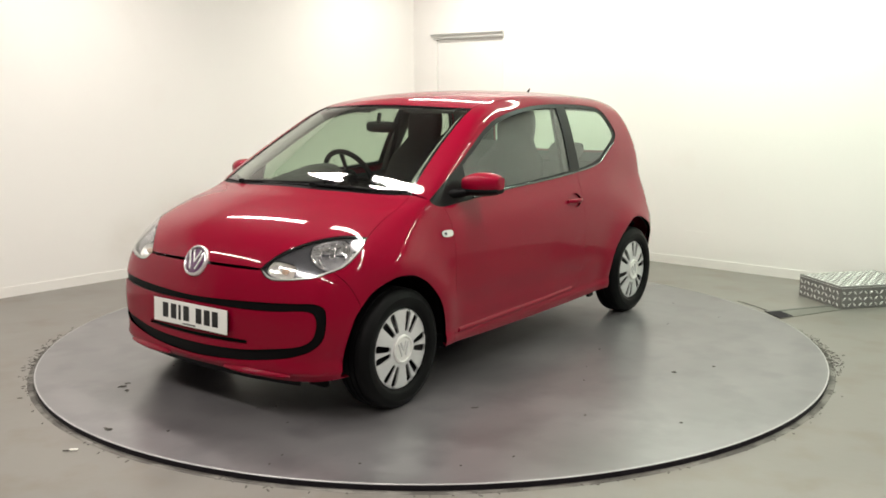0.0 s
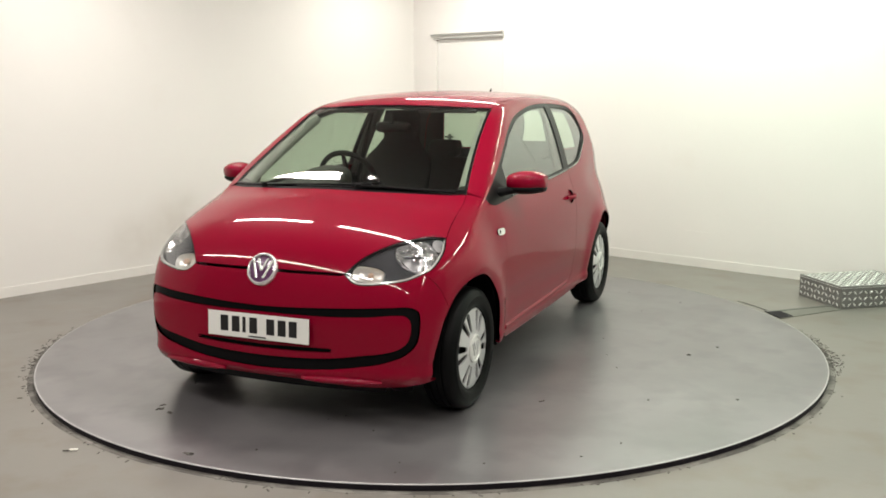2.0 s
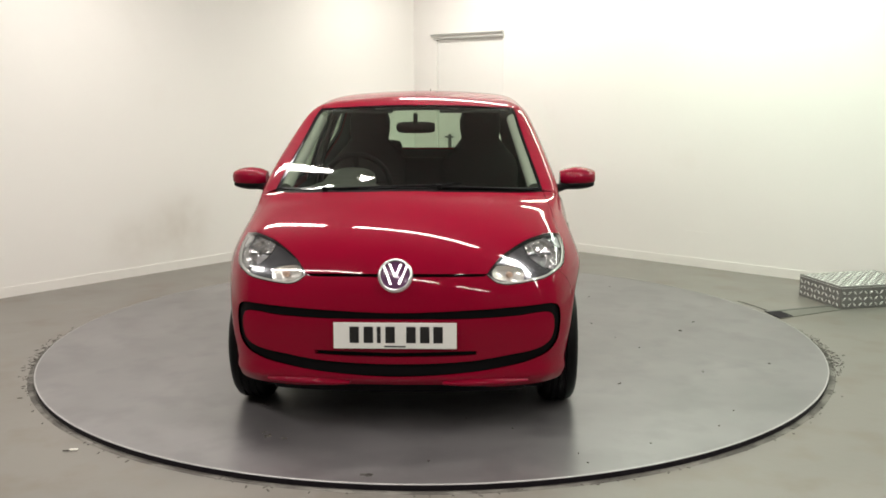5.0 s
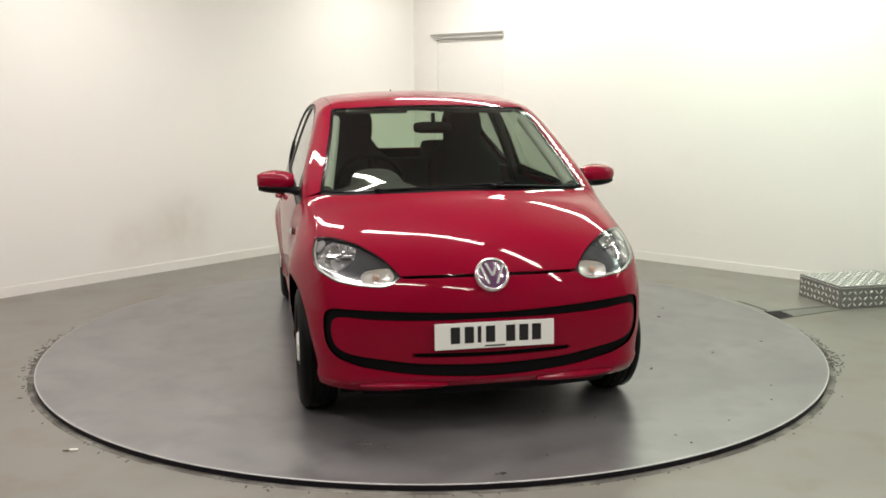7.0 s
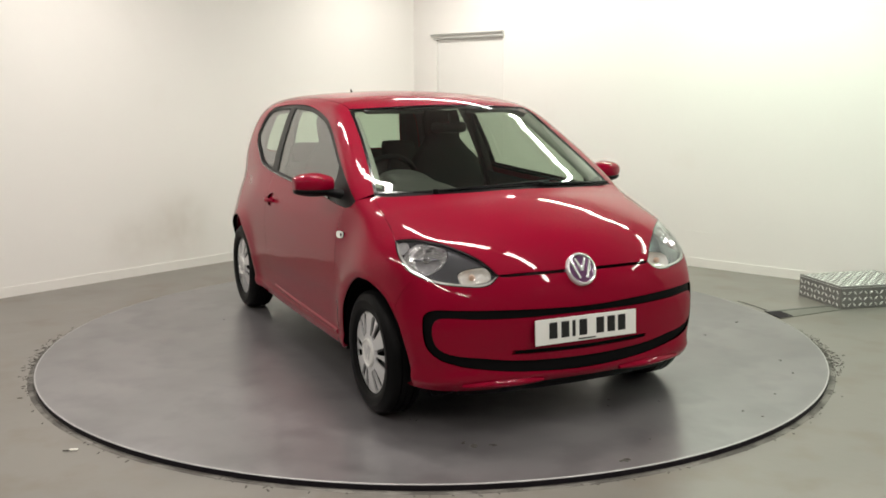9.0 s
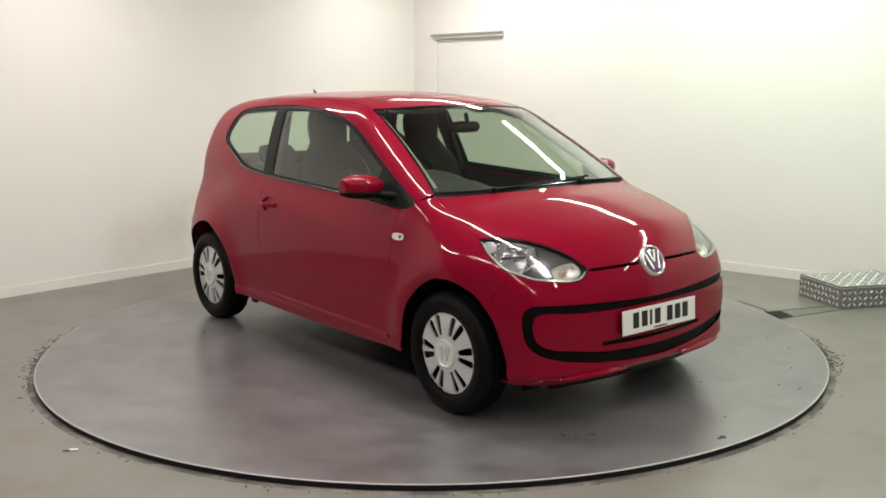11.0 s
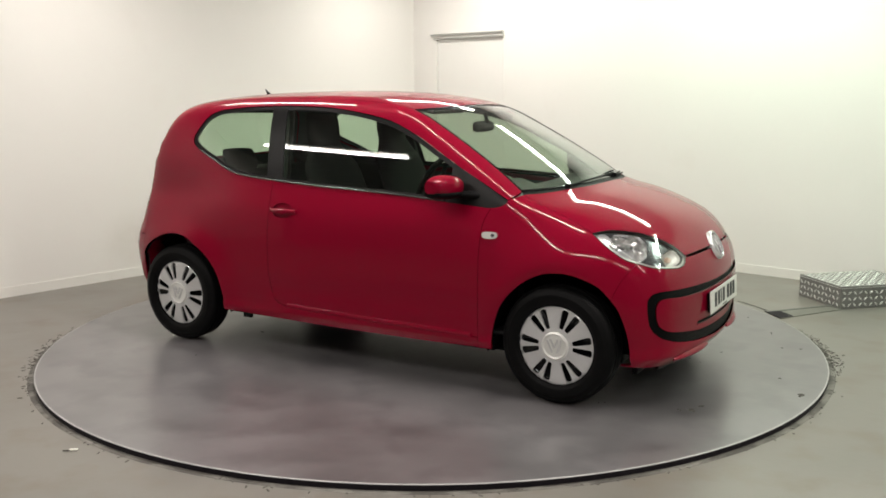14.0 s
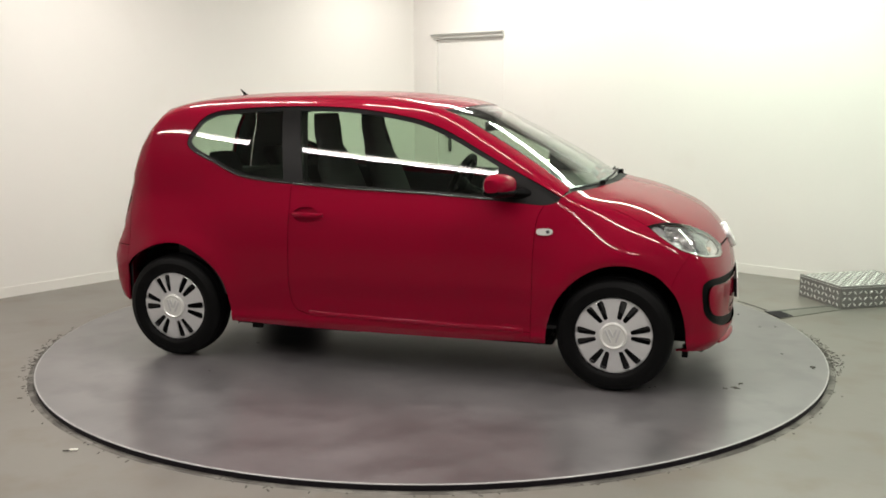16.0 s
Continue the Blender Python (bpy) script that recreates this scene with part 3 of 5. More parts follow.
def panel(name, outline, view, mat, parent, label="", holes=(), step=0.03, gap=0.002, lift=0.0, rim=0.012, keep=None):
    """A body panel: the part of the surface within a 3D outline, with turned-in edges all round."""
    loops = [inset(clean(view.flat(np.asarray(outline))), gap)] + [inset(clean(view.flat(np.asarray(h))), -gap) for h in holes]
    uv, tri, rings = fill(loops, step)
    p = view.land(uv)
    nor = outward(p, 0.009)
    p = p + nor * lift
    verts, norms, faces = list(p), list(nor), []
    for t in tri:
        a, b, c = (p[i] for i in t)
        up = np.dot(np.cross(b - a, c - a), nor[list(t)].sum(0)) > 0
        faces.append(tuple(t) if up else tuple(t)[::-1])
    if rim:
        for ring in rings:
            ring = [i for k, i in enumerate(ring) if i != ring[k - 1]]
            k, n = len(verts), len(ring)
            ctr = np.roll(p[ring], -1, 0) - np.roll(p[ring], 1, 0)
            out = np.cross(ctr, nor[ring])
            out = out / np.maximum(np.linalg.norm(out, axis=1, keepdims=True), 1e-9)
            if np.sum(out * (p[ring] - p.mean(0))) < 0 and ring is rings[0]:
                out = -out
            for _ in range(4):
                out = (np.roll(out, 1, 0) + 2 * out + np.roll(out, -1, 0)) / 4
            out = out / np.maximum(np.linalg.norm(out, axis=1, keepdims=True), 1e-9)
            for i, o in zip(ring, out):
                n1 = o * 0.8 + nor[i] * 0.6
                verts.append(p[i]), norms.append(n1)
            for i, o in zip(ring, out):
                verts.append(p[i] - nor[i] * rim), norms.append(o)
            for i in range(n):
                j = (i + 1) % n
                faces.append((k + i, k + j, k + n + j, k + n + i))
    me = bpy.data.meshes.new(name)
    me.from_pydata([tuple(v) for v in verts], [], [tuple(int(i) for i in f) for f in faces])
    me.polygons.foreach_set("use_smooth", [True] * len(me.polygons))
    me.update()
    me.normals_split_custom_set_from_vertices([tuple(n) for n in norms])
    me.materials.append(mat)
    ob = new(name, me)
    ob.parent = parent
    return tagged(ob, label)


def on_side(pts, sg, step=0.015, closed=False, curve=True):
    """(x, z) on the flank, as 3D points."""
    q = spline(pts, step, closed) if curve else np.array(pts, float)
    return cast(np.stack([q[:, 0], 0 * q[:, 0] + sg * 1.3, q[:, 1]], 1), np.array([[0, -sg, 0]]), 1.25)


def on_top(pts, sg, step=0.015):
    """(x, |y|) seen from above, as 3D points."""
    q = spline(pts, step)
    return cast(np.stack([q[:, 0], sg * q[:, 1], 0 * q[:, 0] + 2.0], 1), np.array([[0, 0, -1]]), 1.9)


def on_front(pts, step=0.015, closed=False, sg=1, face=1):
    """(y, z) seen from ahead (or from behind), as 3D points."""
    q = spline(pts, step, closed)
    return cast(np.stack([0 * q[:, 0] + face * 2.4, sg * q[:, 0], q[:, 1]], 1), np.array([[-face, 0, 0]]), 2.2)


def mirrored(p):
    return p * np.array([1, -1, 1])


FLANK = {s: Flat((0, -s * math.cos(0.5), -math.sin(0.5))) for s in (1, -1)}
AHEAD = Flat((-1, 0, -1), (0, 1, 0))
ABOVE = Flat((0, 0, -1))
WRAP, REAR = Round(0.9, 1), Round(-0.9, -1)
DIAG = {s: Flat((-0.62, -s * 0.55, -0.5), (0, 1, 0)) for s in (1, -1)}

# window opening on the flank, clockwise from its front tip
DLO_LOW = [(0.936, 0.951), (0.918, 0.927), (0.858, 0.913), (0.76, 0.918), (0.486, 0.936), (0.277, 0.948), (0.095, 0.955), (-0.218, 0.967), (-0.447, 0.980), (-0.50, 0.983)]
DLO_REAR = [(-0.50, 0.983), (-0.62, 0.990), (-0.717, 1.000), (-0.80, 1.013), (-0.87, 1.034), (-0.973, 1.080), (-1.088, 1.126), (-1.150, 1.163), (-1.168, 1.195), (-1.150, 1.245), (-1.10, 1.313), (-1.055, 1.344), (-0.99, 1.364)]
DLO_TOP = [(-0.99, 1.364), (-0.787, 1.380), (-0.515, 1.388), (-0.28, 1.383), (-0.118, 1.369), (0.045, 1.346), (0.205, 1.312), (0.363, 1.250), (0.52, 1.168), (0.672, 1.088), (0.819, 1.015), (0.936, 0.951)]
DOOR_REAR = [(-0.50, 0.983), (-0.498, 0.85), (-0.503, 0.65), (-0.508, 0.46), (-0.500, 0.36), (-0.47, 0.312), (-0.42, 0.294)]
DOOR_LOW = [(-0.42, 0.294), (0.2, 0.279), (0.800, 0.274)]
DOOR_FRONT = [(0.800, 0.274), (0.806, 0.45), (0.812, 0.676), (0.826, 0.84), (0.858, 0.913)]
ARCH_FRONT = [(0.876, 0.225), (0.886, 0.32), (0.936, 0.455), (1.033, 0.562), (1.143, 0.623), (1.223, 0.637), (1.302, 0.630), (1.407, 0.588), (1.470, 0.527)]
ARCH_NOSE = [(1.470, 0.527), (1.505, 0.475), (1.539, 0.368), (1.556, 0.222)]
ARCH_REAR = [(-1.556, 0.289), (-1.560, 0.423), (-1.468, 0.548), (-1.338, 0.621), (-1.221, 0.648), (-1.109, 0.633), (-0.972, 0.547), (-0.893, 0.441), (-0.866, 0.31), (-0.862, 0.225)]
SCREEN_SIDE = [(0.968, 0.664), (0.823, 0.632), (0.62, 0.592), (0.47, 0.568), (0.335, 0.549), (0.285, 0.538)]
ROOF_SIDE = [(0.285, 0.538), (0.0, 0.540), (-0.5, 0.535), (-1.0, 0.533), (-1.36, 0.52)]
BONNET_SIDE = [(0.985, 0.668), (1.1, 0.688), (1.25, 0.702), (1.352, 0.718)]
LAMP_TOP = [(1.352, 0.720, 0.822), (1.40, 0.675, 0.832), (1.44, 0.640, 0.833), (1.53, 0.552, 0.814), (1.628, 0.452, 0.762), (1.696, 0.386, 0.694)]
LAMP_LOW = [(1.696, 0.386, 0.694), (1.705, 0.435, 0.660), (1.690, 0.51, 0.653), (1.630, 0.638, 0.667), (1.56, 0.700, 0.690)]
LAMP_OUT = [(1.56, 0.700, 0.690), (1.505, 0.725, 0.710), (1.42, 0.735, 0.766), (1.352, 0.720, 0.822)]


def on_lamp(pts, sg):
    q = spline([(x, sg * y, z) for x, y, z in pts], 0.012)
    return DIAG[sg].land(DIAG[sg].flat(q))


def seams(sg):
    """The 3D seams of one side of the car."""
    s = {}
    for key, pts in (("dlo_low", DLO_LOW), ("dlo_rear", DLO_REAR), ("dlo_top", DLO_TOP), ("door_rear", DOOR_REAR), ("door_low", DOOR_LOW), ("door_front", DOOR_FRONT),
                     ("arch_front", ARCH_FRONT), ("arch_nose", ARCH_NOSE), ("arch_rear", ARCH_REAR)):
        s[key] = on_side(pts, sg)
    s["screen"], s["roof"], s["bonnet"] = on_top(SCREEN_SIDE, sg), on_top(ROOF_SIDE, sg), on_top(BONNET_SIDE, sg)
    s["lamp_top"], s["lamp_low"], s["lamp_out"] = on_lamp(LAMP_TOP, sg), on_lamp(LAMP_LOW, sg), on_lamp(LAMP_OUT, sg)
    s["bumper"] = on_side([(1.56, 0.690), (1.51, 0.62), (1.470, 0.527)], sg)
    s["tail"] = on_side([(-1.36, 1.40), (-1.40, 1.30), (-1.46, 1.15), (-1.50, 1.0), (-1.52, 0.85), (-1.50, 0.66), (-1.515, 0.50)], sg)
    s["tail"][0] = s["roof"][-1]
    s["sill_front"] = on_side([(0.876, 0.225), (0.800, 0.222)], sg)
    s["sill"] = on_side([(-0.862, 0.225), (-0.6, 0.215), (0.0, 0.209), (0.5, 0.211), (0.800, 0.222)], sg)
    return s


def rev(p):
    return p[::-1]


def chain(*runs):
    return np.concatenate(runs)


BOTH = {s: seams(s) for s in (1, -1)}
SHUT = on_front([(-0.386, 0.695), (-0.25, 0.698), (0, 0.700), (0.25, 0.698), (0.386, 0.695)])
SHUT_LOW = on_front([(-0.388, 0.690), (-0.37, 0.686), (-0.25, 0.687), (0, 0.689), (0.25, 0.687), (0.37, 0.686), (0.388, 0.690)])

# bonnet, roof and glass
cowl_line = chain(on_top([(0.985, 0.668), (1.04, 0.57), (1.10, 0.42), (1.155, 0.22), (1.168, 0.0)], -1), rev(on_top([(0.985, 0.668), (1.04, 0.57), (1.10, 0.42), (1.155, 0.22), (1.168, 0.0)], 1))[1:])
screen_low = chain(on_top([(0.968, 0.656), (1.02, 0.55), (1.075, 0.40), (1.12, 0.20), (1.132, 0.0)], -1), rev(on_top([(0.968, 0.656), (1.02, 0.55), (1.075, 0.40), (1.12, 0.20), (1.132, 0.0)], 1))[1:])
screen_top = chain(on_top([(0.285, 0.538), (0.335, 0.40), (0.375, 0.2), (0.388, 0.0)], -1), rev(on_top([(0.285, 0.538), (0.335, 0.40), (0.375, 0.2), (0.388, 0.0)], 1))[1:])
L, R = BOTH[1], BOTH[-1]
panel("bonnet", chain(cowl_line, L["bonnet"], L["lamp_top"], rev(SHUT), rev(R["lamp_top"]), rev(R["bonnet"])), AHEAD, PAINT, car, "glossy red bonnet", step=0.025, gap=0.0012)
screen_loop = chain(screen_low, L["screen"], rev(screen_top), rev(R["screen"]))
screen_uv = inset(clean(AHEAD.flat(screen_loop)), 0.013)
screen_hole = AHEAD.land(screen_uv)
windscreen = panel("windscreen", screen_hole, AHEAD, SCREEN, car, "clear raked windscreen", step=0.05, gap=-0.004, lift=-0.004, rim=0)
panel("screen_frame", screen_loop, AHEAD, GLOSS_BLACK, windscreen, "black printed glass border", holes=[screen_hole], step=0.05, gap=0.001, lift=-0.002, rim=0.006)
cowl = panel("cowl", chain(cowl_line, rev(screen_low)), ABOVE, BLACK, car, "black plastic scuttle below the windscreen", step=0.03, gap=-0.003, lift=-0.006, rim=0.004)
roof_rear = chain(on_top([(-1.36, 0.52), (-1.40, 0.30), (-1.415, 0.0)], 1), rev(on_top([(-1.36, 0.52), (-1.40, 0.30), (-1.415, 0.0)], -1))[1:])
panel("roof", chain(screen_top, L["roof"], roof_rear, rev(R["roof"])), ABOVE, PAINT, car, "glossy red roof", step=0.035, gap=0.001, rim=0.01)
panel("headliner", chain(screen_top, L["roof"], roof_rear, rev(R["roof"])), ABOVE, TRIM_GREY, car, "pale grey cabin roof lining", step=0.08, gap=0.02, lift=-0.03, rim=0.0)

# front bumper with its trim
GRILLE_OUT = [(0.0, 0.541), (0.30, 0.549), (0.50, 0.557), (0.60, 0.561), (0.662, 0.562), (0.695, 0.548), (0.707, 0.515), (0.706, 0.445), (0.692, 0.392), (0.655, 0.353), (0.60, 0.330), (0.52, 0.309), (0.32, 0.281), (0.0, 0.266)]
GRILLE_IN = [(0.0, 0.515), (0.30, 0.514), (0.50, 0.520), (0.59, 0.528), (0.648, 0.528), (0.672, 0.512), (0.680, 0.478), (0.675, 0.432), (0.655, 0.396), (0.60, 0.370), (0.48, 0.350), (0.30, 0.327), (0.0, 0.318)]


def ring(half, step=0.014):
    """A loop round the nose from its left half in (y, z); laid on by the wrap's rays."""
    full = half + [(-y, z) for y, z in half[-2:0:-1]]
    return on_front(full, step, closed=True)


grille_out, grille_in = ring(GRILLE_OUT), ring(GRILLE_IN)
slot_loop = on_front([(-0.335, 0.365), (-0.325, 0.357), (0.0, 0.352), (0.325, 0.357), (0.335, 0.365), (0.325, 0.373), (0.0, 0.369), (-0.325, 0.373)], 0.01, closed=True)
low_line = WRAP.land(spline([(-0.66, 0.216), (-0.5, 0.205), (-0.36, 0.198), (-0.30, 0.212), (-0.2, 0.222), (0.0, 0.225), (0.2, 0.222), (0.30, 0.212), (0.36, 0.198), (0.5, 0.205), (0.66, 0.216)], 0.02))
bumper = panel("front_bumper", chain(L["lamp_low"], L["bumper"], L["arch_nose"], rev(low_line), rev(R["arch_nose"]), rev(R["bumper"]), rev(R["lamp_low"]), SHUT_LOW), WRAP, PAINT, car, "red moulded front bumper",
               holes=[grille_out], step=0.03, gap=0.0008, rim=0.02)
panel("bumper_trim", grille_out, WRAP, BLACK, bumper, "black plastic trim ring", holes=[grille_in], step=0.03, gap=-0.002, lift=-0.010, rim=0.0)
panel("bumper_centre", grille_in, WRAP, PAINT, bumper, "red centre of the bumper", holes=[slot_loop], step=0.03, gap=0.001, lift=0.001, rim=0.016)
panel("air_slot", slot_loop, WRAP, BLACK, bumper, "narrow black air slot", step=0.03, gap=-0.003, lift=-0.010, rim=0)
rings = []
for a in np.linspace(-37, 37, 34):
    c, s = math.cos(radians(a)), math.sin(radians(a))
    edge = WRAP.land(np.array([[radians(a) * 0.75, 0.235]]))[0]
    r0 = math.hypot(edge[0] - 0.9, edge[1])
    rings.append([(0.9 + (r0 + d) * c, (r0 + d) * s, z) for d, z in ((-0.055, 0.235), (-0.065, 0.195), (-0.085, 0.168), (-0.11, 0.168), (-0.11, 0.235))])
for sg in (1, -1):
    lips = []
    for k in range(15):
        a = radians(sg * (13 + 22 * k / 14))
        swell = math.sin(math.pi * min(1.0, 0.06 + k / 16)) ** 0.6
        edge = WRAP.land(np.array([[a * 0.75, 0.232]]))[0]
        r0 = math.hypot(edge[0] - 0.9, edge[1])
        lips.append([(0.9 + (r0 + d * swell) * math.cos(a), (r0 + d * swell) * math.sin(a), 0.232 + z * swell) for d, z in ((-0.010, 0.026), (0.012, 0.016), (0.024, 0.006), (0.024, -0.004), (0.010, -0.014), (-0.010, -0.016))])
    smooth_by_angle(part("corner_lip", loft(lips), PAINT, bumper, "red lip under the bumper corner"), 60)
smooth_by_angle(part("lower_spoiler", loft(rings), BLACK, bumper, "black plastic lower spoiler"))

# flanks
for sg in (1, -1):
    s = BOTH[sg]
    wing = panel("front_wing", chain(s["bonnet"], rev(s["lamp_out"]), s["bumper"], rev(s["arch_front"]), s["sill_front"], s["door_front"], rev(s["dlo_low"][:int(len(s["dlo_low"]) * 0.065) + 1])), FLANK[sg], PAINT, car, "red front wing", step=0.022, gap=0.0008, rim=0.02)
    body_side = panel("body_side", chain(s["screen"], s["roof"], s["tail"], s["arch_rear"], s["sill"], rev(s["door_low"]), rev(s["door_rear"]), s["dlo_rear"], s["dlo_top"]), FLANK[sg], PAINT, car, "red body side with pillars, sill and rear quarter", step=0.024, gap=0.0012, rim=0.02)
    cut = int(np.argmin(np.abs(s["dlo_low"][:, 0] - 0.858) + (s["dlo_low"][:, 2] > 0.93)))
    cup = on_side([(-0.33, 0.83), (-0.365, 0.862), (-0.405, 0.866), (-0.445, 0.86), (-0.475, 0.83), (-0.445, 0.796), (-0.405, 0.790), (-0.365, 0.797)], sg, 0.01, closed=True)
    side_door = panel("side_door", chain(s["door_front"], s["dlo_low"][cut:], s["door_rear"], s["door_low"]), FLANK[sg], PAINT, car, "red side door, closed", holes=[cup], step=0.04, gap=0.0012, rim=0.03)
    # glass
    frame_loop = chain(s["dlo_low"], s["dlo_rear"], s["dlo_top"])
    door_glass = on_side(np.concatenate([spline([(0.615, 0.948), (0.3, 0.966), (0.0, 0.977), (-0.437, 0.998)], 0.02), spline([(-0.437, 0.998), (-0.505, 1.368)], 0.02),
                                         spline([(-0.505, 1.368), (-0.28, 1.363), (-0.118, 1.349), (0.045, 1.325), (0.195, 1.291), (0.353, 1.229), (0.50, 1.152), (0.615, 1.092)], 0.02), spline([(0.615, 1.092), (0.615, 0.948)], 0.02)]), sg, curve=False)
    quarter_glass = on_side(np.concatenate([spline([(-0.553, 1.004), (-0.717, 1.020), (-0.79, 1.033), (-0.87, 1.056), (-0.965, 1.100), (-1.07, 1.144), (-1.125, 1.176), (-1.143, 1.200), (-1.128, 1.235), (-1.085, 1.297), (-1.04, 1.324), (-0.98, 1.343), (-0.787, 1.358), (-0.610, 1.366)], 0.015),
                                            spline([(-0.610, 1.366), (-0.553, 1.004)], 0.02)]), sg, curve=False)
    panel("window_frame", frame_loop, FLANK[sg], SEAL, body_side, "black window frame and pillar cover", holes=[door_glass, quarter_glass], step=0.04, gap=0.0, lift=-0.004, rim=0.006)
    panel("door_window", door_glass, FLANK[sg], GLASS, side_door, "tinted side window, closed", step=0.06, gap=-0.003, lift=-0.009, rim=0)
    panel("quarter_window", quarter_glass, FLANK[sg], GLASS, body_side, "tinted fixed rear side window", step=0.06, gap=-0.003, lift=-0.009, rim=0)
    waist = on_side([(0.60, 0.934), (0.277, 0.951), (0.095, 0.958), (-0.218, 0.970), (-0.49, 0.985)], sg, 0.04)
    smooth_by_angle(part("waist_seal", tube(list(waist + outward(waist) * 0.001), 0.0055, 8), WAIST, side_door, "shiny black waist seal under the window"), 80)
    waist = on_side([(-0.51, 0.987), (-0.62, 0.994), (-0.717, 1.004), (-0.80, 1.017), (-0.87, 1.038), (-0.973, 1.084), (-1.088, 1.130)], sg, 0.03)
    smooth_by_angle(part("waist_seal", tube(list(waist + outward(waist) * 0.001), 0.0045, 8), WAIST, body_side, "shiny black waist seal under the quarter window"), 80)
    # inner shells of the doors and quarters
    panel("door_lining", chain(s["door_front"], s["dlo_low"][cut:], s["door_rear"], s["door_low"]), FLANK[sg], TRIM_DARK, side_door, "dark cabin door lining", step=0.08, gap=0.02, lift=-0.06, rim=0)
    panel("side_lining", chain(s["screen"], s["roof"], s["tail"], s["arch_rear"], s["sill"], rev(s["door_low"]), rev(s["door_rear"]), s["dlo_rear"], s["dlo_top"]), FLANK[sg], TRIM_DARK, body_side, "dark inner lining of the body side", step=0.05, gap=0.006, lift=-0.030, rim=0)
    foot = on_side([(-0.40, 0.2905), (0.0, 0.2815), (0.40, 0.2770), (0.76, 0.2740)], sg, 0.03)
    smooth_by_angle(part("door_foot_edge", tube(list(foot + np.array([0, 0, 0.008]) - outward(foot) * 0.0115), 0.018, 24), PAINT, side_door, "pressed red edge along the door foot"), 80)
    # handle
    c = on_side([(-0.385, 0.830), (-0.405, 0.830)], sg)[0]
    n = outward(c[None])[0]
    turn = Matrix.Rotation(math.atan2(n[1], n[0]) - math.pi / 2, 4, "Z")
    panel("handle_recess", cup, FLANK[sg], PAINT, side_door, "sunken handle recess", step=0.02, gap=-0.002, lift=-0.013, rim=0)
    arc = [(-0.085 + 0.17 * k / 10, 0.010 + 0.028 * math.sin(math.pi * k / 10), 0.0) for k in range(11)]
    rings = [[(x, sg * (y + 0.008 * math.cos(b)), z + 0.014 * math.sin(b) * (0.75 + 0.25 * math.sin(math.pi * k / 10))) for b in np.linspace(0, 2 * math.pi, 10, endpoint=False)] for k, (x, y, z) in enumerate(arc)]
    bm = loft(rings)
    bmesh.ops.transform(bm, matrix=Matrix.Translation(tuple(c)), verts=bm.verts)
    smooth_by_angle(part("door_handle", bm, PAINT, side_door, "red bow door handle"), 60)
    lock = on_side([(-0.487, 0.828), (-0.487, 0.829)], sg)[0]
    part("lock_barrel", lathe([(0, 0.004), (0.009, 0.004), (0.011, 0), (0.011, -0.01)], 16, m=Matrix.Translation(tuple(lock)) @ Matrix.Scale(sg, 4, (0, 1, 0))), PAINT, side_door)
    # side repeater
    loop = on_side([(0.826, 0.785), (0.834, 0.798), (0.865, 0.801), (0.897, 0.799), (0.906, 0.787), (0.897, 0.773), (0.865, 0.768), (0.834, 0.772)], sg, 0.008, closed=True)
    rep = panel("side_repeater", loop, FLANK[sg], LAMP_WHITE, wing, "small clear indicator lamp", step=0.015, gap=0, lift=0.006, rim=0.008)
    loop = on_side([(0.872, 0.785), (0.882, 0.794), (0.893, 0.785), (0.882, 0.776)], sg, 0.006, closed=True)
    panel("bulb", loop, FLANK[sg], LAMP_DARK, rep, "dark bulb dot", step=0.01, gap=0, lift=0.0075, rim=0.001)


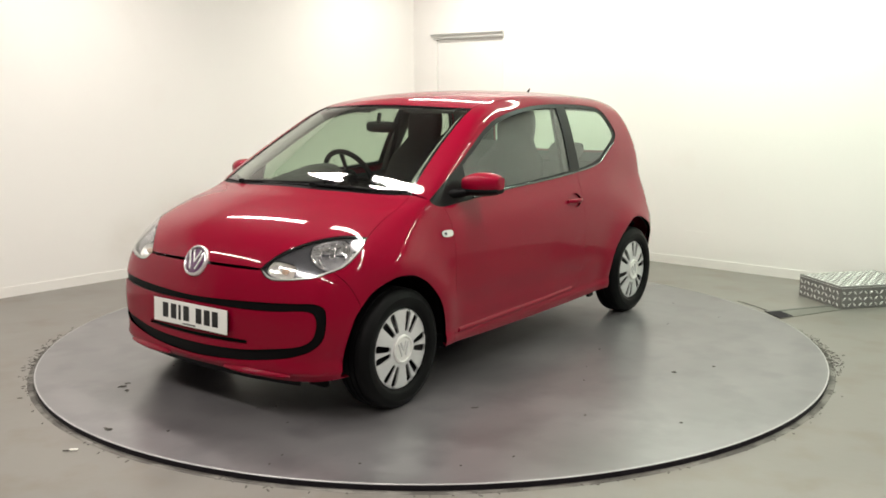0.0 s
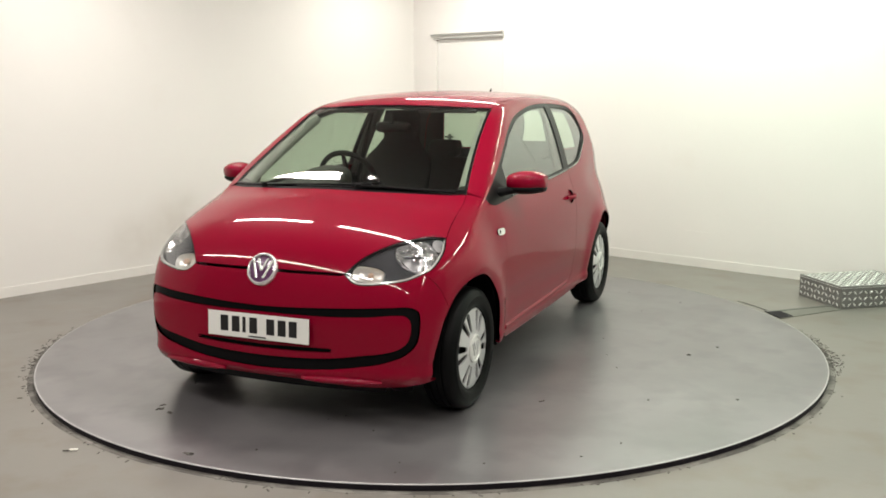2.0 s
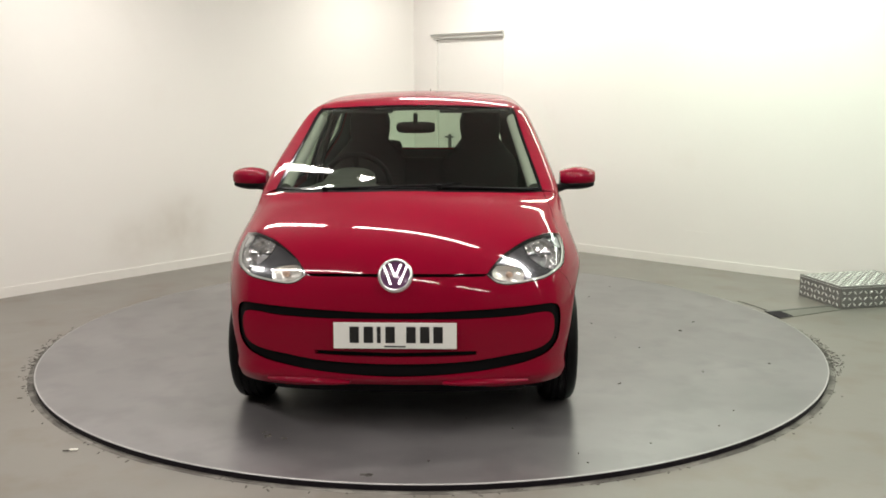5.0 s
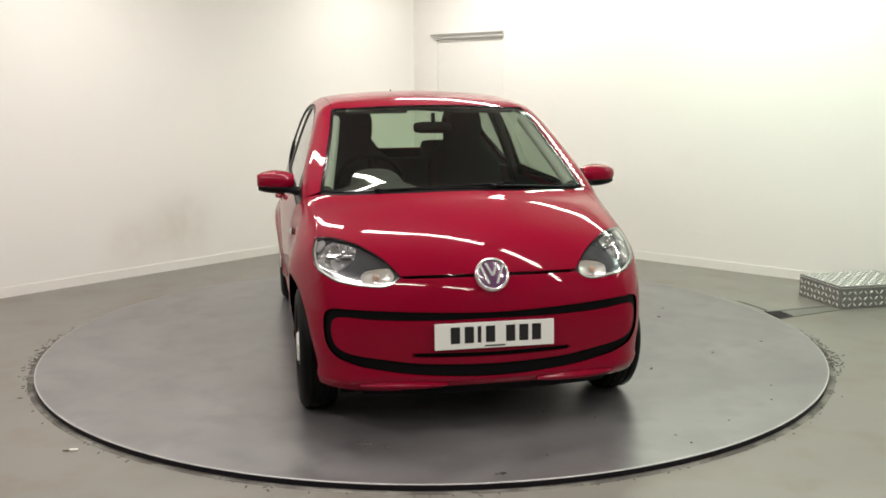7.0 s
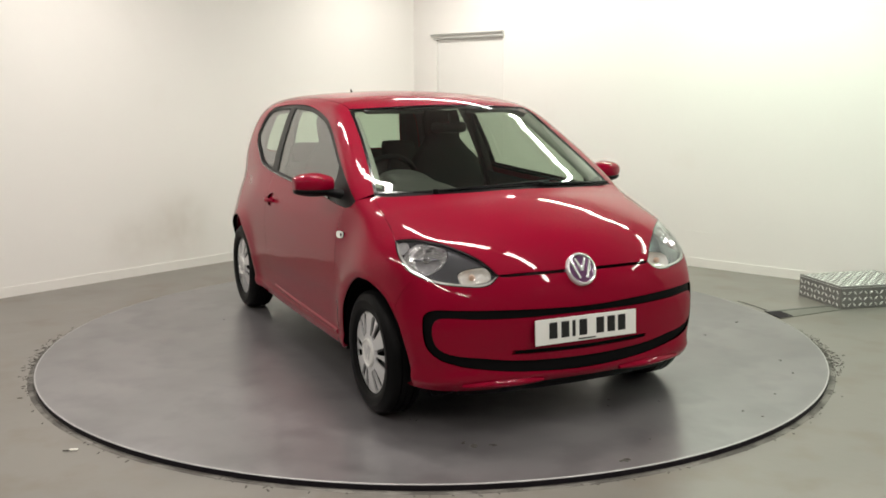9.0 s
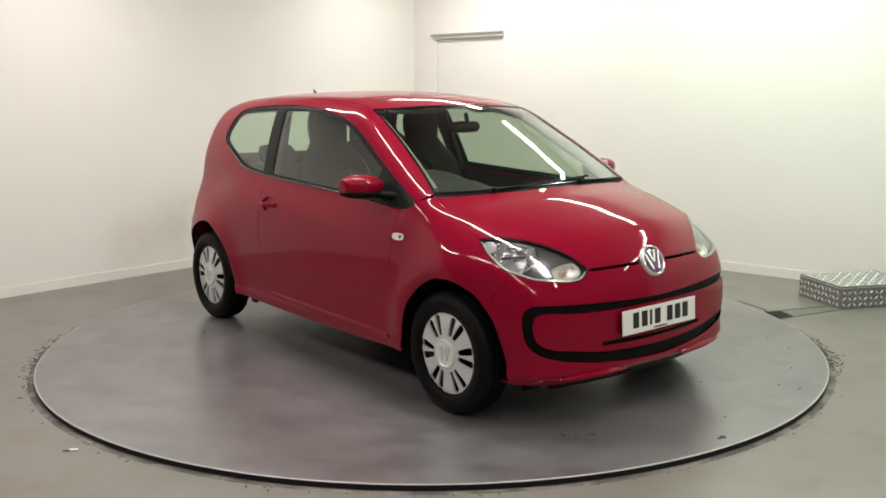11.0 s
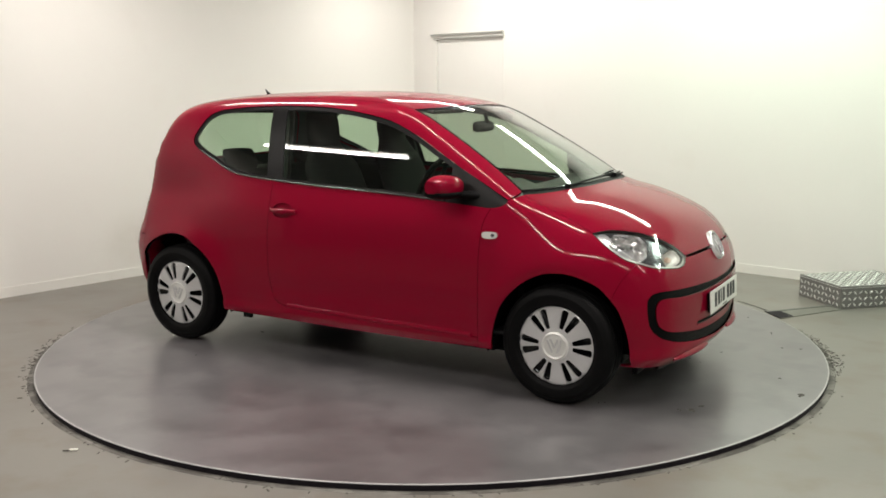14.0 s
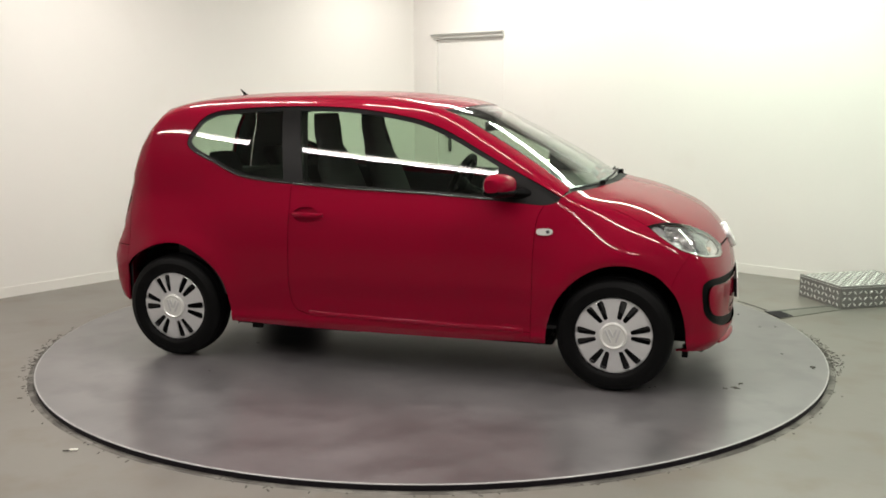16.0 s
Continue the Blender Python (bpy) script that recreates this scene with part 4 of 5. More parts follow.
# headlamps
def headlamp(sg):
    """A swept lamp unit: clear lens, dark bezel with openings, faceted bowls behind them and a bright lower strip."""
    s, view = BOTH[sg], DIAG[sg]
    loop = chain(s["lamp_top"], s["lamp_low"], s["lamp_out"])
    lamp = panel("headlamp", loop, view, LENS, car, "clear swept-back headlamp", step=0.03, gap=0.002, lift=0.002, rim=0)
    uv = clean(view.flat(loop))
    panel("housing", loop, view, LAMP_SHELL, lamp, "dull inner lamp housing", step=0.03, gap=0.0, lift=-0.075, rim=0)
    panel("lamp_seal", loop, view, SEAL, lamp, "black seal round the lamp", holes=[view.land(inset(uv, 0.005))], step=0.03, gap=0.0, lift=-0.003, rim=0.01)

    def spot(x, y, z):
        return view.flat(np.array([[x, sg * y, z]]))[0]

    def oval(c, wide, high, n=30, power=2.0):
        t = np.linspace(0, 2 * math.pi, n, endpoint=False)
        co, si = np.cos(t), np.sin(t)
        return c + np.stack([wide * np.sign(co) * np.abs(co) ** (2 / power), high * np.sign(si) * np.abs(si) ** (2 / power)], 1)

    deep = inset(uv, 0.008)

    def held(ring_uv):
        """Keeps a ring within the lamp's outline."""
        mid = ring_uv.mean(0)
        out = []
        for q in ring_uv:
            k = 1.0
            while k > 0.3 and not inside((mid + (q - mid) * k)[None], [deep])[0]:
                k -= 0.02
            out.append(mid + (q - mid) * k)
        return np.array(out)

    main = held(oval(spot(1.480, 0.625, 0.744), 0.100, 0.090))
    side = held(oval(spot(1.655, 0.475, 0.690), 0.066, 0.038, 24, 3.0))
    bezel = panel("dark_bezel", loop, view, LAMP_DARK, lamp, "dark bezel inside the lamp", holes=[view.land(main), view.land(side)], step=0.02, gap=0.004, lift=-0.018, rim=0.008)

    def bowl(name, ring_uv, depth, mat, label, turns=6):
        p = view.land(ring_uv)
        rim_ring = p - outward(p, 0.009) * 0.018
        mid = rim_ring.mean(0)
        rings = [mid + (rim_ring - mid) * math.cos(a) + view.w * depth * math.sin(a) for a in np.linspace(0.0, 1.45, turns)]
        bm = bmesh.new()
        vs = [[bm.verts.new(tuple(q)) for q in r] for r in rings]
        n = len(vs[0])
        for r0, r1 in zip(vs, vs[1:]):
            for i in range(n):
                bm.faces.new((r0[i], r0[(i + 1) % n], r1[(i + 1) % n], r1[i]))
        bm.faces.new(vs[-1])
        part(name, bm, mat, bezel, label)
        return Vector(mid)

    axis = Vector((0.90, sg * 0.38, 0.10)).normalized().to_track_quat("Y", "Z").to_matrix().to_4x4()
    mid = bowl("main_reflector", main, 0.065, REFLECTOR, "large faceted mirror reflector")
    m = Matrix.Translation(mid - Vector((0.032, sg * 0.02, 0.012))) @ axis
    smooth_by_angle(part("bulb_shield", lathe([(0, 0.030), (0.013, 0.026), (0.017, 0.0), (0.017, -0.03)], 20, m=m), CHROME, bezel, "chrome bulb shield"), 50)
    part("reflector_bar", box((0.112, 0.006, 0.010), (0, 0, 0), 0.002, m @ Matrix.Translation((0, 0.004, 0.0))), LAMP_DARK, bezel, "dark bar across the reflector")
    mid = bowl("indicator", side, 0.030, LAMP_WHITE, "pale indicator chamber", 4)
    m = Matrix.Translation(mid - Vector((0.012, -sg * 0.006, 0.006))) @ axis
    smooth_by_angle(part("bulb", lathe([(0, 0.012), (0.012, 0.008), (0.014, -0.010), (0.0, -0.02)], 16, m=m), AMBER, bezel, "dull amber bulb"), 60)
    # the fin at the outer tip and the bright strip along the lower edge
    tip = held(oval(spot(1.402, 0.705, 0.795), 0.030, 0.034, 20))
    panel("lamp_fin", view.land(tip), view, LAMP_SHELL, lamp, "dull silvered fin at the lamp's tip", step=0.02, gap=0, lift=-0.012, rim=0.01)
    run = view.flat(chain(s["lamp_low"], s["lamp_out"][1:]))
    tan = np.gradient(run, axis=0)
    tan = tan / np.maximum(np.linalg.norm(tan, axis=1, keepdims=True), 1e-9)
    nor = np.stack([-tan[:, 1], tan[:, 0]], 1)
    if np.sum(nor * (uv.mean(0) - run)) < 0:
        nor = -nor
    taper = np.clip(np.minimum(np.arange(len(run)), np.arange(len(run))[::-1]) / 4.0, 0.25, 1.0)[:, None]
    strip = np.concatenate([run + nor * 0.005, (run + nor * (0.005 + 0.0085 * taper))[::-1]])
    panel("chrome_edge", view.land(strip), view, LAMP_WHITE, lamp, "bright strip along the lamp's lower edge", step=0.03, gap=0.0, lift=-0.006, rim=0.01)


headlamp(1), headlamp(-1)


# badge and number plate
def nose_pose(z, lift=0.0):
    p = on_front([(0, z), (0, z + 0.001)])[:1]
    n = Vector(outward(p, 0.012)[0])
    return Matrix.Translation(Vector(p[0]) + n * lift) @ n.to_track_quat("Z", "Y").to_matrix().to_4x4()


m = nose_pose(0.694, 0.0)
badge = part("badge", lathe([(0, 0.010), (0.052, 0.009), (0.063, 0.004), (0.063, -0.02)], 48, axis="Z", m=m), BADGE_BLUE, car, "round chrome and dark badge")
smooth_by_angle(badge)
smooth_by_angle(part("badge_ring", lathe([(0.062, 0.004), (0.062, 0.014), (0.066, 0.017), (0.071, 0.015), (0.075, 0.004), (0.073, -0.02), (0.058, -0.02)], 64, axis="Z", m=m), BADGE_CHROME, badge, "chrome ring"), 50)
for x, y, a, n in ((-0.034, 0.0, 21, 0.092), (0.034, 0.0, -21, 0.092), (-0.013, 0.020, 24, 0.062), (0.013, 0.020, -24, 0.062)):
    part("badge_bar", box((0.011, n, 0.006), (0, 0, 0), 0.002, m @ Matrix.Translation((x, y, 0.012)) @ Matrix.Rotation(radians(a), 4, "Z")), BADGE_CHROME, badge, "chrome bar")

m = Matrix.Translation((1.787, 0, 0.4475)) @ Matrix.Rotation(radians(90), 4, "Z") @ Matrix.Rotation(radians(90 - 3), 4, "X")
plate = part("number_plate", box((0.520, 0.111, 0.006), (0, 0, 0), 0.002, m), PLATE, car, "white front number plate with black bars")
part("plate_carrier", box((0.50, 0.095, 0.016), (0, 0, 0), 0.002, m @ Matrix.Translation((0, 0, -0.0105))), BLACK, plate)
for i, x in enumerate((-0.172, -0.112, -0.068, -0.020, 0.068, 0.126, 0.182)):
    part("plate_bar", box((0.016 if i == 2 else 0.040, 0.070, 0.001), (0, 0, 0), 0, m @ Matrix.Translation((x, 0.004, 0.0036))), INK, plate)
part("plate_strip", box((0.09, 0.006, 0.001), (0, 0, 0), 0, m @ Matrix.Translation((0.0, -0.046, 0.0036))), INK, plate)


# tail: hatch, rear window, lamps, bumper
LT, RT = rev(L["tail"]), R["tail"]
glass_loop = on_front([(-0.50, 1.06), (-0.25, 1.045), (0.25, 1.045), (0.50, 1.06), (0.515, 1.10), (0.47, 1.30), (0.44, 1.325), (0.2, 1.338), (-0.2, 1.338), (-0.44, 1.325), (-0.47, 1.30), (-0.515, 1.10)], 0.02, closed=True, face=-1)
tail_cut = int(np.argmin(np.abs(R["tail"][:, 2] - 0.62)))
foot_u = abs(REAR.flat(R["tail"][tail_cut:tail_cut + 1])[0, 0])
hatch_low = REAR.land(spline([(-foot_u, R["tail"][tail_cut, 2]), (-0.4, 0.612), (0.0, 0.605), (0.4, 0.612), (foot_u, R["tail"][tail_cut, 2])], 0.03))
hatch = panel("tailgate", chain(rev(L["tail"][:tail_cut]), roof_rear, R["tail"][:tail_cut], hatch_low[::1] if hatch_low[0, 1] < 0 else rev(hatch_low)), REAR, PAINT, car, "red tailgate", holes=[glass_loop], step=0.05, gap=0.002)
panel("tailgate_lining", chain(rev(L["tail"][:tail_cut]), roof_rear, R["tail"][:tail_cut], hatch_low[::1] if hatch_low[0, 1] < 0 else rev(hatch_low)), REAR, TRIM_DARK, hatch, "dark tailgate lining", holes=[glass_loop], step=0.08, gap=0.006, lift=-0.025, rim=0)
panel("rear_window", glass_loop, REAR, GLASS, hatch, "tinted rear window", step=0.06, gap=-0.004, lift=-0.005, rim=0)
rear_low = REAR.land(spline([(-0.50, 0.26), (0.0, 0.25), (0.50, 0.26)], 0.03))
hl = hatch_low if hatch_low[0, 1] < 0 else rev(hatch_low)
rl = rear_low if rear_low[0, 1] < 0 else rev(rear_low)
right_edge = on_side([(-1.515, 0.50), (-1.556, 0.423), (-1.556, 0.289)], -1)
panel("rear_bumper", chain(rev(hl), R["tail"][tail_cut:], right_edge, rl, rev(mirrored(right_edge)), rev(L["tail"][tail_cut:])), REAR, PAINT, car, "red rear bumper", step=0.05, gap=0.002)
for sg in (1, -1):
    loop = REAR.land(REAR.flat(on_side([(-1.570, 0.97), (-1.59, 0.95), (-1.605, 0.86), (-1.60, 0.75), (-1.585, 0.73), (-1.575, 0.80)], sg, 0.012, closed=True)))
    panel("tail_lamp", loop, REAR, TAIL_RED, car, "red tail lamp", step=0.03, gap=0, lift=0.0008, rim=0.003)

# roof spoiler lip over the tailgate, and the aerial
rings = []
for y in np.linspace(-0.50, 0.50, 25):
    x = -1.415 + 0.21 * y * y
    z = float(on_top([(x, abs(y)), (x + 0.001, abs(y))], 1 if y >= 0 else -1)[0][2])
    back = 0.062 * (1 - (abs(y) / 0.56) ** 6)
    rings.append([(x + 0.06, y, z + 0.006), (x, y, z + 0.004), (x - back, y, z - 0.013), (x - back - 0.003, y, z - 0.019), (x - back + 0.004, y, z - 0.028), (x + 0.03, y, z - 0.030)])
smooth_by_angle(part("roof_spoiler", loft(rings), PAINT, hatch, "red spoiler lip over the rear window"), 40)
part("aerial", loft([[(-1.168 + dx + w * math.cos(b), w * math.sin(b) * 0.7, z) for b in np.linspace(0, 2 * math.pi, 10, endpoint=False)] for dx, z, w in ((0.02, 1.430, 0.022), (0.012, 1.450, 0.016), (-0.014, 1.474, 0.007), (-0.022, 1.484, 0.004))]), BLACK, car, "stubby black roof aerial")


# wipers
for y0, y1 in ((-0.40, 0.22), (0.16, 0.62)):
    a = on_top([(1.135 - 0.26 * y0 * y0, abs(y0)), (1.135 - 0.26 * y0 * y0 + 0.001, abs(y0))], math.copysign(1, y0))[0] + np.array([0.0, 0, 0.010])
    b = on_top([(1.115 - 0.27 * y1 * y1, abs(y1)), (1.115 - 0.27 * y1 * y1 + 0.001, abs(y1))], math.copysign(1, y1))[0] + np.array([0.0, 0, 0.010])
    wiper = part("wiper", tube([a, (a + b) / 2 + np.array([0.012, 0, 0.002]), b], 0.006, 8), BLACK, car, "black windscreen wiper")
    part("wiper_blade", tube([a + (b - a) * 0.25 + np.array([-0.01, 0, -0.004]), b + (b - a) * 0.08 + np.array([-0.02, 0, 0.006])], 0.005, 8), BLACK, wiper)
    part("wiper_pivot", lathe([(0, 0.012), (0.014, 0.010), (0.016, -0.01)], 16, axis="Z", m=Matrix.Translation(tuple(a))), BLACK, wiper)


# door mirrors
def door_mirror(sg):
    rings = []
    for k in range(13):
        u = k / 12
        y = 0.775 + 0.185 * u
        grow = math.sin(math.pi * (0.12 + 0.80 * u)) ** 0.45
        cx, cz = 0.655 - 0.028 * u, 1.012 + 0.004 * u
        rings.append([(cx + 0.088 * grow * math.copysign(abs(math.cos(b)) ** 0.8, math.cos(b)) * (1.0 if math.cos(b) > 0 else 0.55), sg * y, cz + 0.055 * grow * math.copysign(abs(math.sin(b)) ** 0.75, math.sin(b))) for b in np.linspace(0, 2 * math.pi, 28, endpoint=False)])
    mirror = smooth_by_angle(part("door_mirror", loft(rings), PAINT, car, "red door mirror with a black base"), 50)
    rings = []
    for k in range(9):
        u = k / 8
        y = 0.775 + 0.18 * u
        grow = math.sin(math.pi * (0.12 + 0.80 * u)) ** 0.45
        rings.append([(0.653 - 0.028 * u + 0.092 * grow * math.cos(b) * (1.0 if math.cos(b) > 0 else 0.58), sg * y, 0.978 + 0.004 * u + 0.030 * grow * math.sin(b)) for b in np.linspace(0, 2 * math.pi, 24, endpoint=False)])
    smooth_by_angle(part("mirror_base", loft(rings), BLACK, mirror, "black lower shell"), 50)
    rings = [[(0.72 + dx + w * math.cos(b), sg * y, z + h * math.sin(b)) for b in np.linspace(0, 2 * math.pi, 16, endpoint=False)] for y, z, dx, w, h in ((0.735, 0.962, 0.03, 0.060, 0.026), (0.77, 0.966, 0.005, 0.050, 0.022), (0.80, 0.972, -0.03, 0.050, 0.020), (0.84, 0.976, -0.05, 0.050, 0.020))]
    smooth_by_angle(part("mirror_arm", loft(rings), BLACK, mirror, "black mirror arm"), 50)
    rings = [[(0.600 - 0.01 * k, sg * (0.862 + 0.075 * math.cos(b)), 1.012 + 0.042 * math.sin(b)) for b in np.linspace(0, 2 * math.pi, 24, endpoint=False)] for k in (0, 1)]
    part("mirror_glass", loft(rings), MIRROR, mirror, "silvered mirror glass")


door_mirror(1), door_mirror(-1)


# wheels
def cover_disc():
    """The wheel cover's face: a domed disc with six pairs of slots cut through."""
    edge = np.array([(0.203 * math.cos(a), 0.203 * math.sin(a)) for a in np.linspace(0, 2 * math.pi, 96, endpoint=False)])
    loops = [edge]
    for k in range(6):
        for side in (-1, 1):
            c = radians(60 * k) + side * radians(9.9)
            ax, ay = np.array([math.cos(c), math.sin(c)]), np.array([-math.sin(c), math.cos(c)])
            tilt = side * 0.035
            pts = [(0.086, -0.007), (0.086, 0.007), (0.094, 0.0112), (0.164, 0.0172), (0.177, 0.0135), (0.180, 0.0), (0.177, -0.0135), (0.164, -0.0172), (0.094, -0.0112)]
            lp = spline([ax * r + ay * (w + tilt * (r - 0.13)) for r, w in pts], 0.008, closed=True)
            loops.append(lp)
    uv, tri, rings = fill(loops, 0.016)
    rad = np.hypot(uv[:, 0], uv[:, 1])
    dome = lambda r: 0.014 * (1 - (r / 0.203) ** 2) - 0.016 * np.clip((r - 0.184) / 0.019, 0, 1) ** 2
    bm = bmesh.new()
    vs = [bm.verts.new((u, dome(r), w)) for (u, w), r in zip(uv, rad)]
    for t in tri:
        bm.faces.new([vs[i] for i in t])
    for ring_ in rings:
        low = [bm.verts.new((uv[i][0], dome(rad[i]) - 0.009, uv[i][1])) for i in ring_]
        for i in range(len(ring_)):
            j = (i + 1) % len(ring_)
            if ring_[i] != ring_[j]:
                bm.faces.new((vs[ring_[i]], vs[ring_[j]], low[j], low[i]))
    return bm


def wheel():
    w = new("wheel")
    w.parent = car
    tyre = [(0.190, -0.075), (0.200, -0.080), (0.235, -0.086), (0.262, -0.080), (0.277, -0.068), (0.283, -0.055), (0.2845, -0.036), (0.278, -0.034), (0.278, -0.029), (0.2855, -0.027), (0.286, -0.003), (0.279, -0.002), (0.279, 0.003), (0.286, 0.004),
            (0.2855, 0.027), (0.278, 0.029), (0.278, 0.034), (0.2845, 0.036), (0.283, 0.055), (0.277, 0.068), (0.262, 0.080), (0.245, 0.0845), (0.243, 0.0865), (0.235, 0.087), (0.215, 0.084), (0.203, 0.081), (0.200, 0.077), (0.190, 0.074), (0.185, 0.0)]
    smooth_by_angle(part("tyre", lathe(tyre + tyre[:1], 72), RUBBER, w, "black road tyre"), 40)
    smooth_by_angle(part("rim", lathe([(0.192, 0.060), (0.186, 0.045), (0.172, 0.035), (0.06, 0.030), (0, 0.030), (0, 0.022), (0.17, 0.02), (0.18, -0.07), (0.19, -0.07)], 48), GLOSS_BLACK, w, "dark steel rim"), 40)
    bm = cover_disc()
    bmesh.ops.translate(bm, verts=bm.verts, vec=(0, 0.066, 0))
    cover = smooth_by_angle(part("wheel_cover", bm, SATIN, w, "silver plastic wheel cover with paired slots"), 30)
    smooth_by_angle(part("centre_cap", lathe([(0.069, 0.074), (0.067, 0.085), (0.060, 0.089), (0.053, 0.084), (0, 0.086)], 40), CAP, cover, "pale round centre cap"), 30)
    for x, z, a, n in ((-0.024, 0.0, -21, 0.066), (0.024, 0.0, 21, 0.066), (-0.010, 0.015, -24, 0.044), (0.010, 0.015, 24, 0.044)):
        part("cap_bar", box((0.009, 0.005, n), (0, 0, 0), 0.001, Matrix.Translation((x, 0.087, z)) @ Matrix.Rotation(radians(a), 4, "Y")), SATIN, cover, "grey relief bar")
    return w


first = wheel()
first.matrix_basis = Matrix.Translation((1.21, 0.718, 0.2855))
for x, sg, spin in ((-1.224, 1, 17), (1.21, -1, 4), (-1.224, -1, -6)):
    copy_thing(first, Matrix.Translation((x, sg * (0.724 if x < 0 else 0.718), 0.2855)) @ Matrix.Rotation(0 if sg > 0 else math.pi, 4, "Z") @ Matrix.Rotation(radians(spin), 4, "Y"))

# wheel housings and underbody
for x in (1.21, -1.21):
    for sg in (1, -1):
        n = 20
        arc = [(x + 0.375 * math.cos(math.pi * (-0.06 + 1.12 * k / n)), 0.275 + 0.372 * math.sin(math.pi * (-0.06 + 1.12 * k / n))) for k in range(n + 1)]
        bm = bmesh.new()
        a = [bm.verts.new((px, sg * (0.775 if px < 1.3 and px > -1.35 else 0.70 if px > -1.48 else 0.63), pz)) for px, pz in arc]
        b = [bm.verts.new((px, sg * 0.50, pz)) for px, pz in arc]
        for k in range(n):
            bm.faces.new((a[k], a[k + 1], b[k + 1], b[k]))
        bm.faces.new(b)
        smooth_by_angle(part("wheel_housing", bm, BLACK, car, "black wheel arch liner"), 60)
under = [(-1.58, 0.50), (-0.84, 0.50), (-0.84, 0.745), (0.865, 0.745), (0.865, 0.50), (1.60, 0.50)]
part("underbody", prism(under + [(x, -y) for x, y in under[::-1]], 0.205, 0.27), BLACK, car, "black underbody tray")
# unseen pan, axle and subframe, added low to deepen the shade under the car
part("floor_pan", box((1.75, 1.12, 0.060), (0.0, 0, 0.177), 0.02), BLACK, car, "dark floor pan under the cabin")
part("rear_axle", tube([(-1.19, -0.60, 0.235), (-1.15, -0.3, 0.225), (-1.15, 0.3, 0.225), (-1.19, 0.60, 0.235)], 0.035, 12), BLACK, car, "black rear axle beam")
part("front_subframe", box((0.42, 0.95, 0.08), (1.22, 0, 0.185), 0.02), BLACK, car, "black front subframe")
part("exhaust_box", box((0.5, 0.22, 0.10), (-0.45, -0.42, 0.180), 0.03), BLACK, car, "dark exhaust silencer")
for sg in (1, -1):
    part("jacking_point", box((0.06, 0.02, 0.03), (-0.74, sg * 0.735, 0.195), 0.004), BLACK, car, "black jacking point")
    part("mud_lip", box((0.03, 0.10, 0.05), (1.545, sg * 0.585, 0.182), 0.006), BLACK, car, "black rubber air deflector")
part("bulkhead", prism([(0.96, 0.66), (0.98, 0.66), (1.02, 0.3), (1.02, -0.3), (0.98, -0.66), (0.96, -0.66), (0.98, -0.3), (0.98, 0.3)][::-1], 0.27, 0.93), BLACK, car, "dark bulkhead")
part("engine_bay", box((0.55, 1.0, 0.38), (1.33, 0, 0.46), 0.05), BLACK, car, "dark engine bay filling")


# ---------------------------------------------------------------- the cabin
def rounded(cx, cy, w, h, n=24, p=3.2):
    """A rounded rectangle as (a, b) pairs."""
    out = []
    for b in np.linspace(0, 2 * math.pi, n, endpoint=False):
        c, s = math.cos(b), math.sin(b)
        out.append((cx + w / 2 * math.copysign(abs(c) ** (2 / p), c), cy + h / 2 * math.copysign(abs(s) ** (2 / p), s)))
    return out


# dashboard: one section swept across, lower towards the ends
rings = []
for y in np.linspace(-0.69, 0.69, 29):
    hump = 0.050 * math.exp(-((y + 0.34) / 0.17) ** 4)
    fall = 0.16 * (abs(y) / 0.69) ** 4
    back = 0.20 * y * y
    sec = [(1.03 - back, 0.90), (0.98 - back, 0.955 - 0.02 * fall), (0.88 - back, 0.965), (0.78 - back, 0.965 + hump), (0.72 - back, 0.955 + hump), (0.69 - back, 0.93 + hump * 0.8), (0.67 - back, 0.84), (0.70 - back, 0.72), (0.76 - back, 0.55), (0.98 - back, 0.52)]
    rings.append([(x, y, z) for x, z in sec])
dash = smooth_by_angle(part("dashboard", loft(rings), DASH, car, "dark grey dashboard with an instrument hood"), 50)
part("dash_panel", box((0.012, 0.60, 0.11), (0.665, 0.28, 0.86), 0.005), GLOSS_BLACK, dash, "gloss black dash panel")

rings = [[(x, -0.34 + a, z + b) for a, b in rounded(0, 0, w, h, 20, 2.6)] for x, z, w, h in ((0.80, 0.955, 0.20, 0.05), (0.70, 0.975, 0.27, 0.10), (0.58, 0.985, 0.27, 0.13), (0.50, 0.990, 0.25, 0.13), (0.485, 0.990, 0.21, 0.10))]
smooth_by_angle(part("instrument_hood", loft(rings), DASH, dash, "rounded grey instrument hood"), 50)

# steering wheel on the right-hand side
m = Matrix.Translation((0.305, -0.34, 0.950)) @ Matrix.Rotation(radians(-66), 4, "Y")
bm = tube([m @ Vector((0.182 * math.cos(a), 0.182 * math.sin(a), 0)) for a in np.linspace(0, 2 * math.pi, 40, endpoint=False)], 0.016, 10, True)
steer = smooth_by_angle(part("steering_wheel", bm, BLACK, car, "black three-spoke steering wheel"), 60)
smooth_by_angle(part("wheel_hub", lathe([(0, 0.03), (0.05, 0.026), (0.068, 0.0), (0.05, -0.04), (0, -0.05)], 28, axis="Z", m=m), BLACK, steer), 60)
for a in (0, 180, 270):
    a = radians(a) + radians(90)
    part("spoke", tube([m @ Vector((0.05 * math.cos(a), 0.05 * math.sin(a), 0)), m @ Vector((0.178 * math.cos(a), 0.178 * math.sin(a), 0))], 0.013, 8), BLACK, steer)
part("column", tube([m @ Vector((0, 0, -0.02)), (0.72, -0.34, 0.78)], 0.04, 14), BLACK, steer)


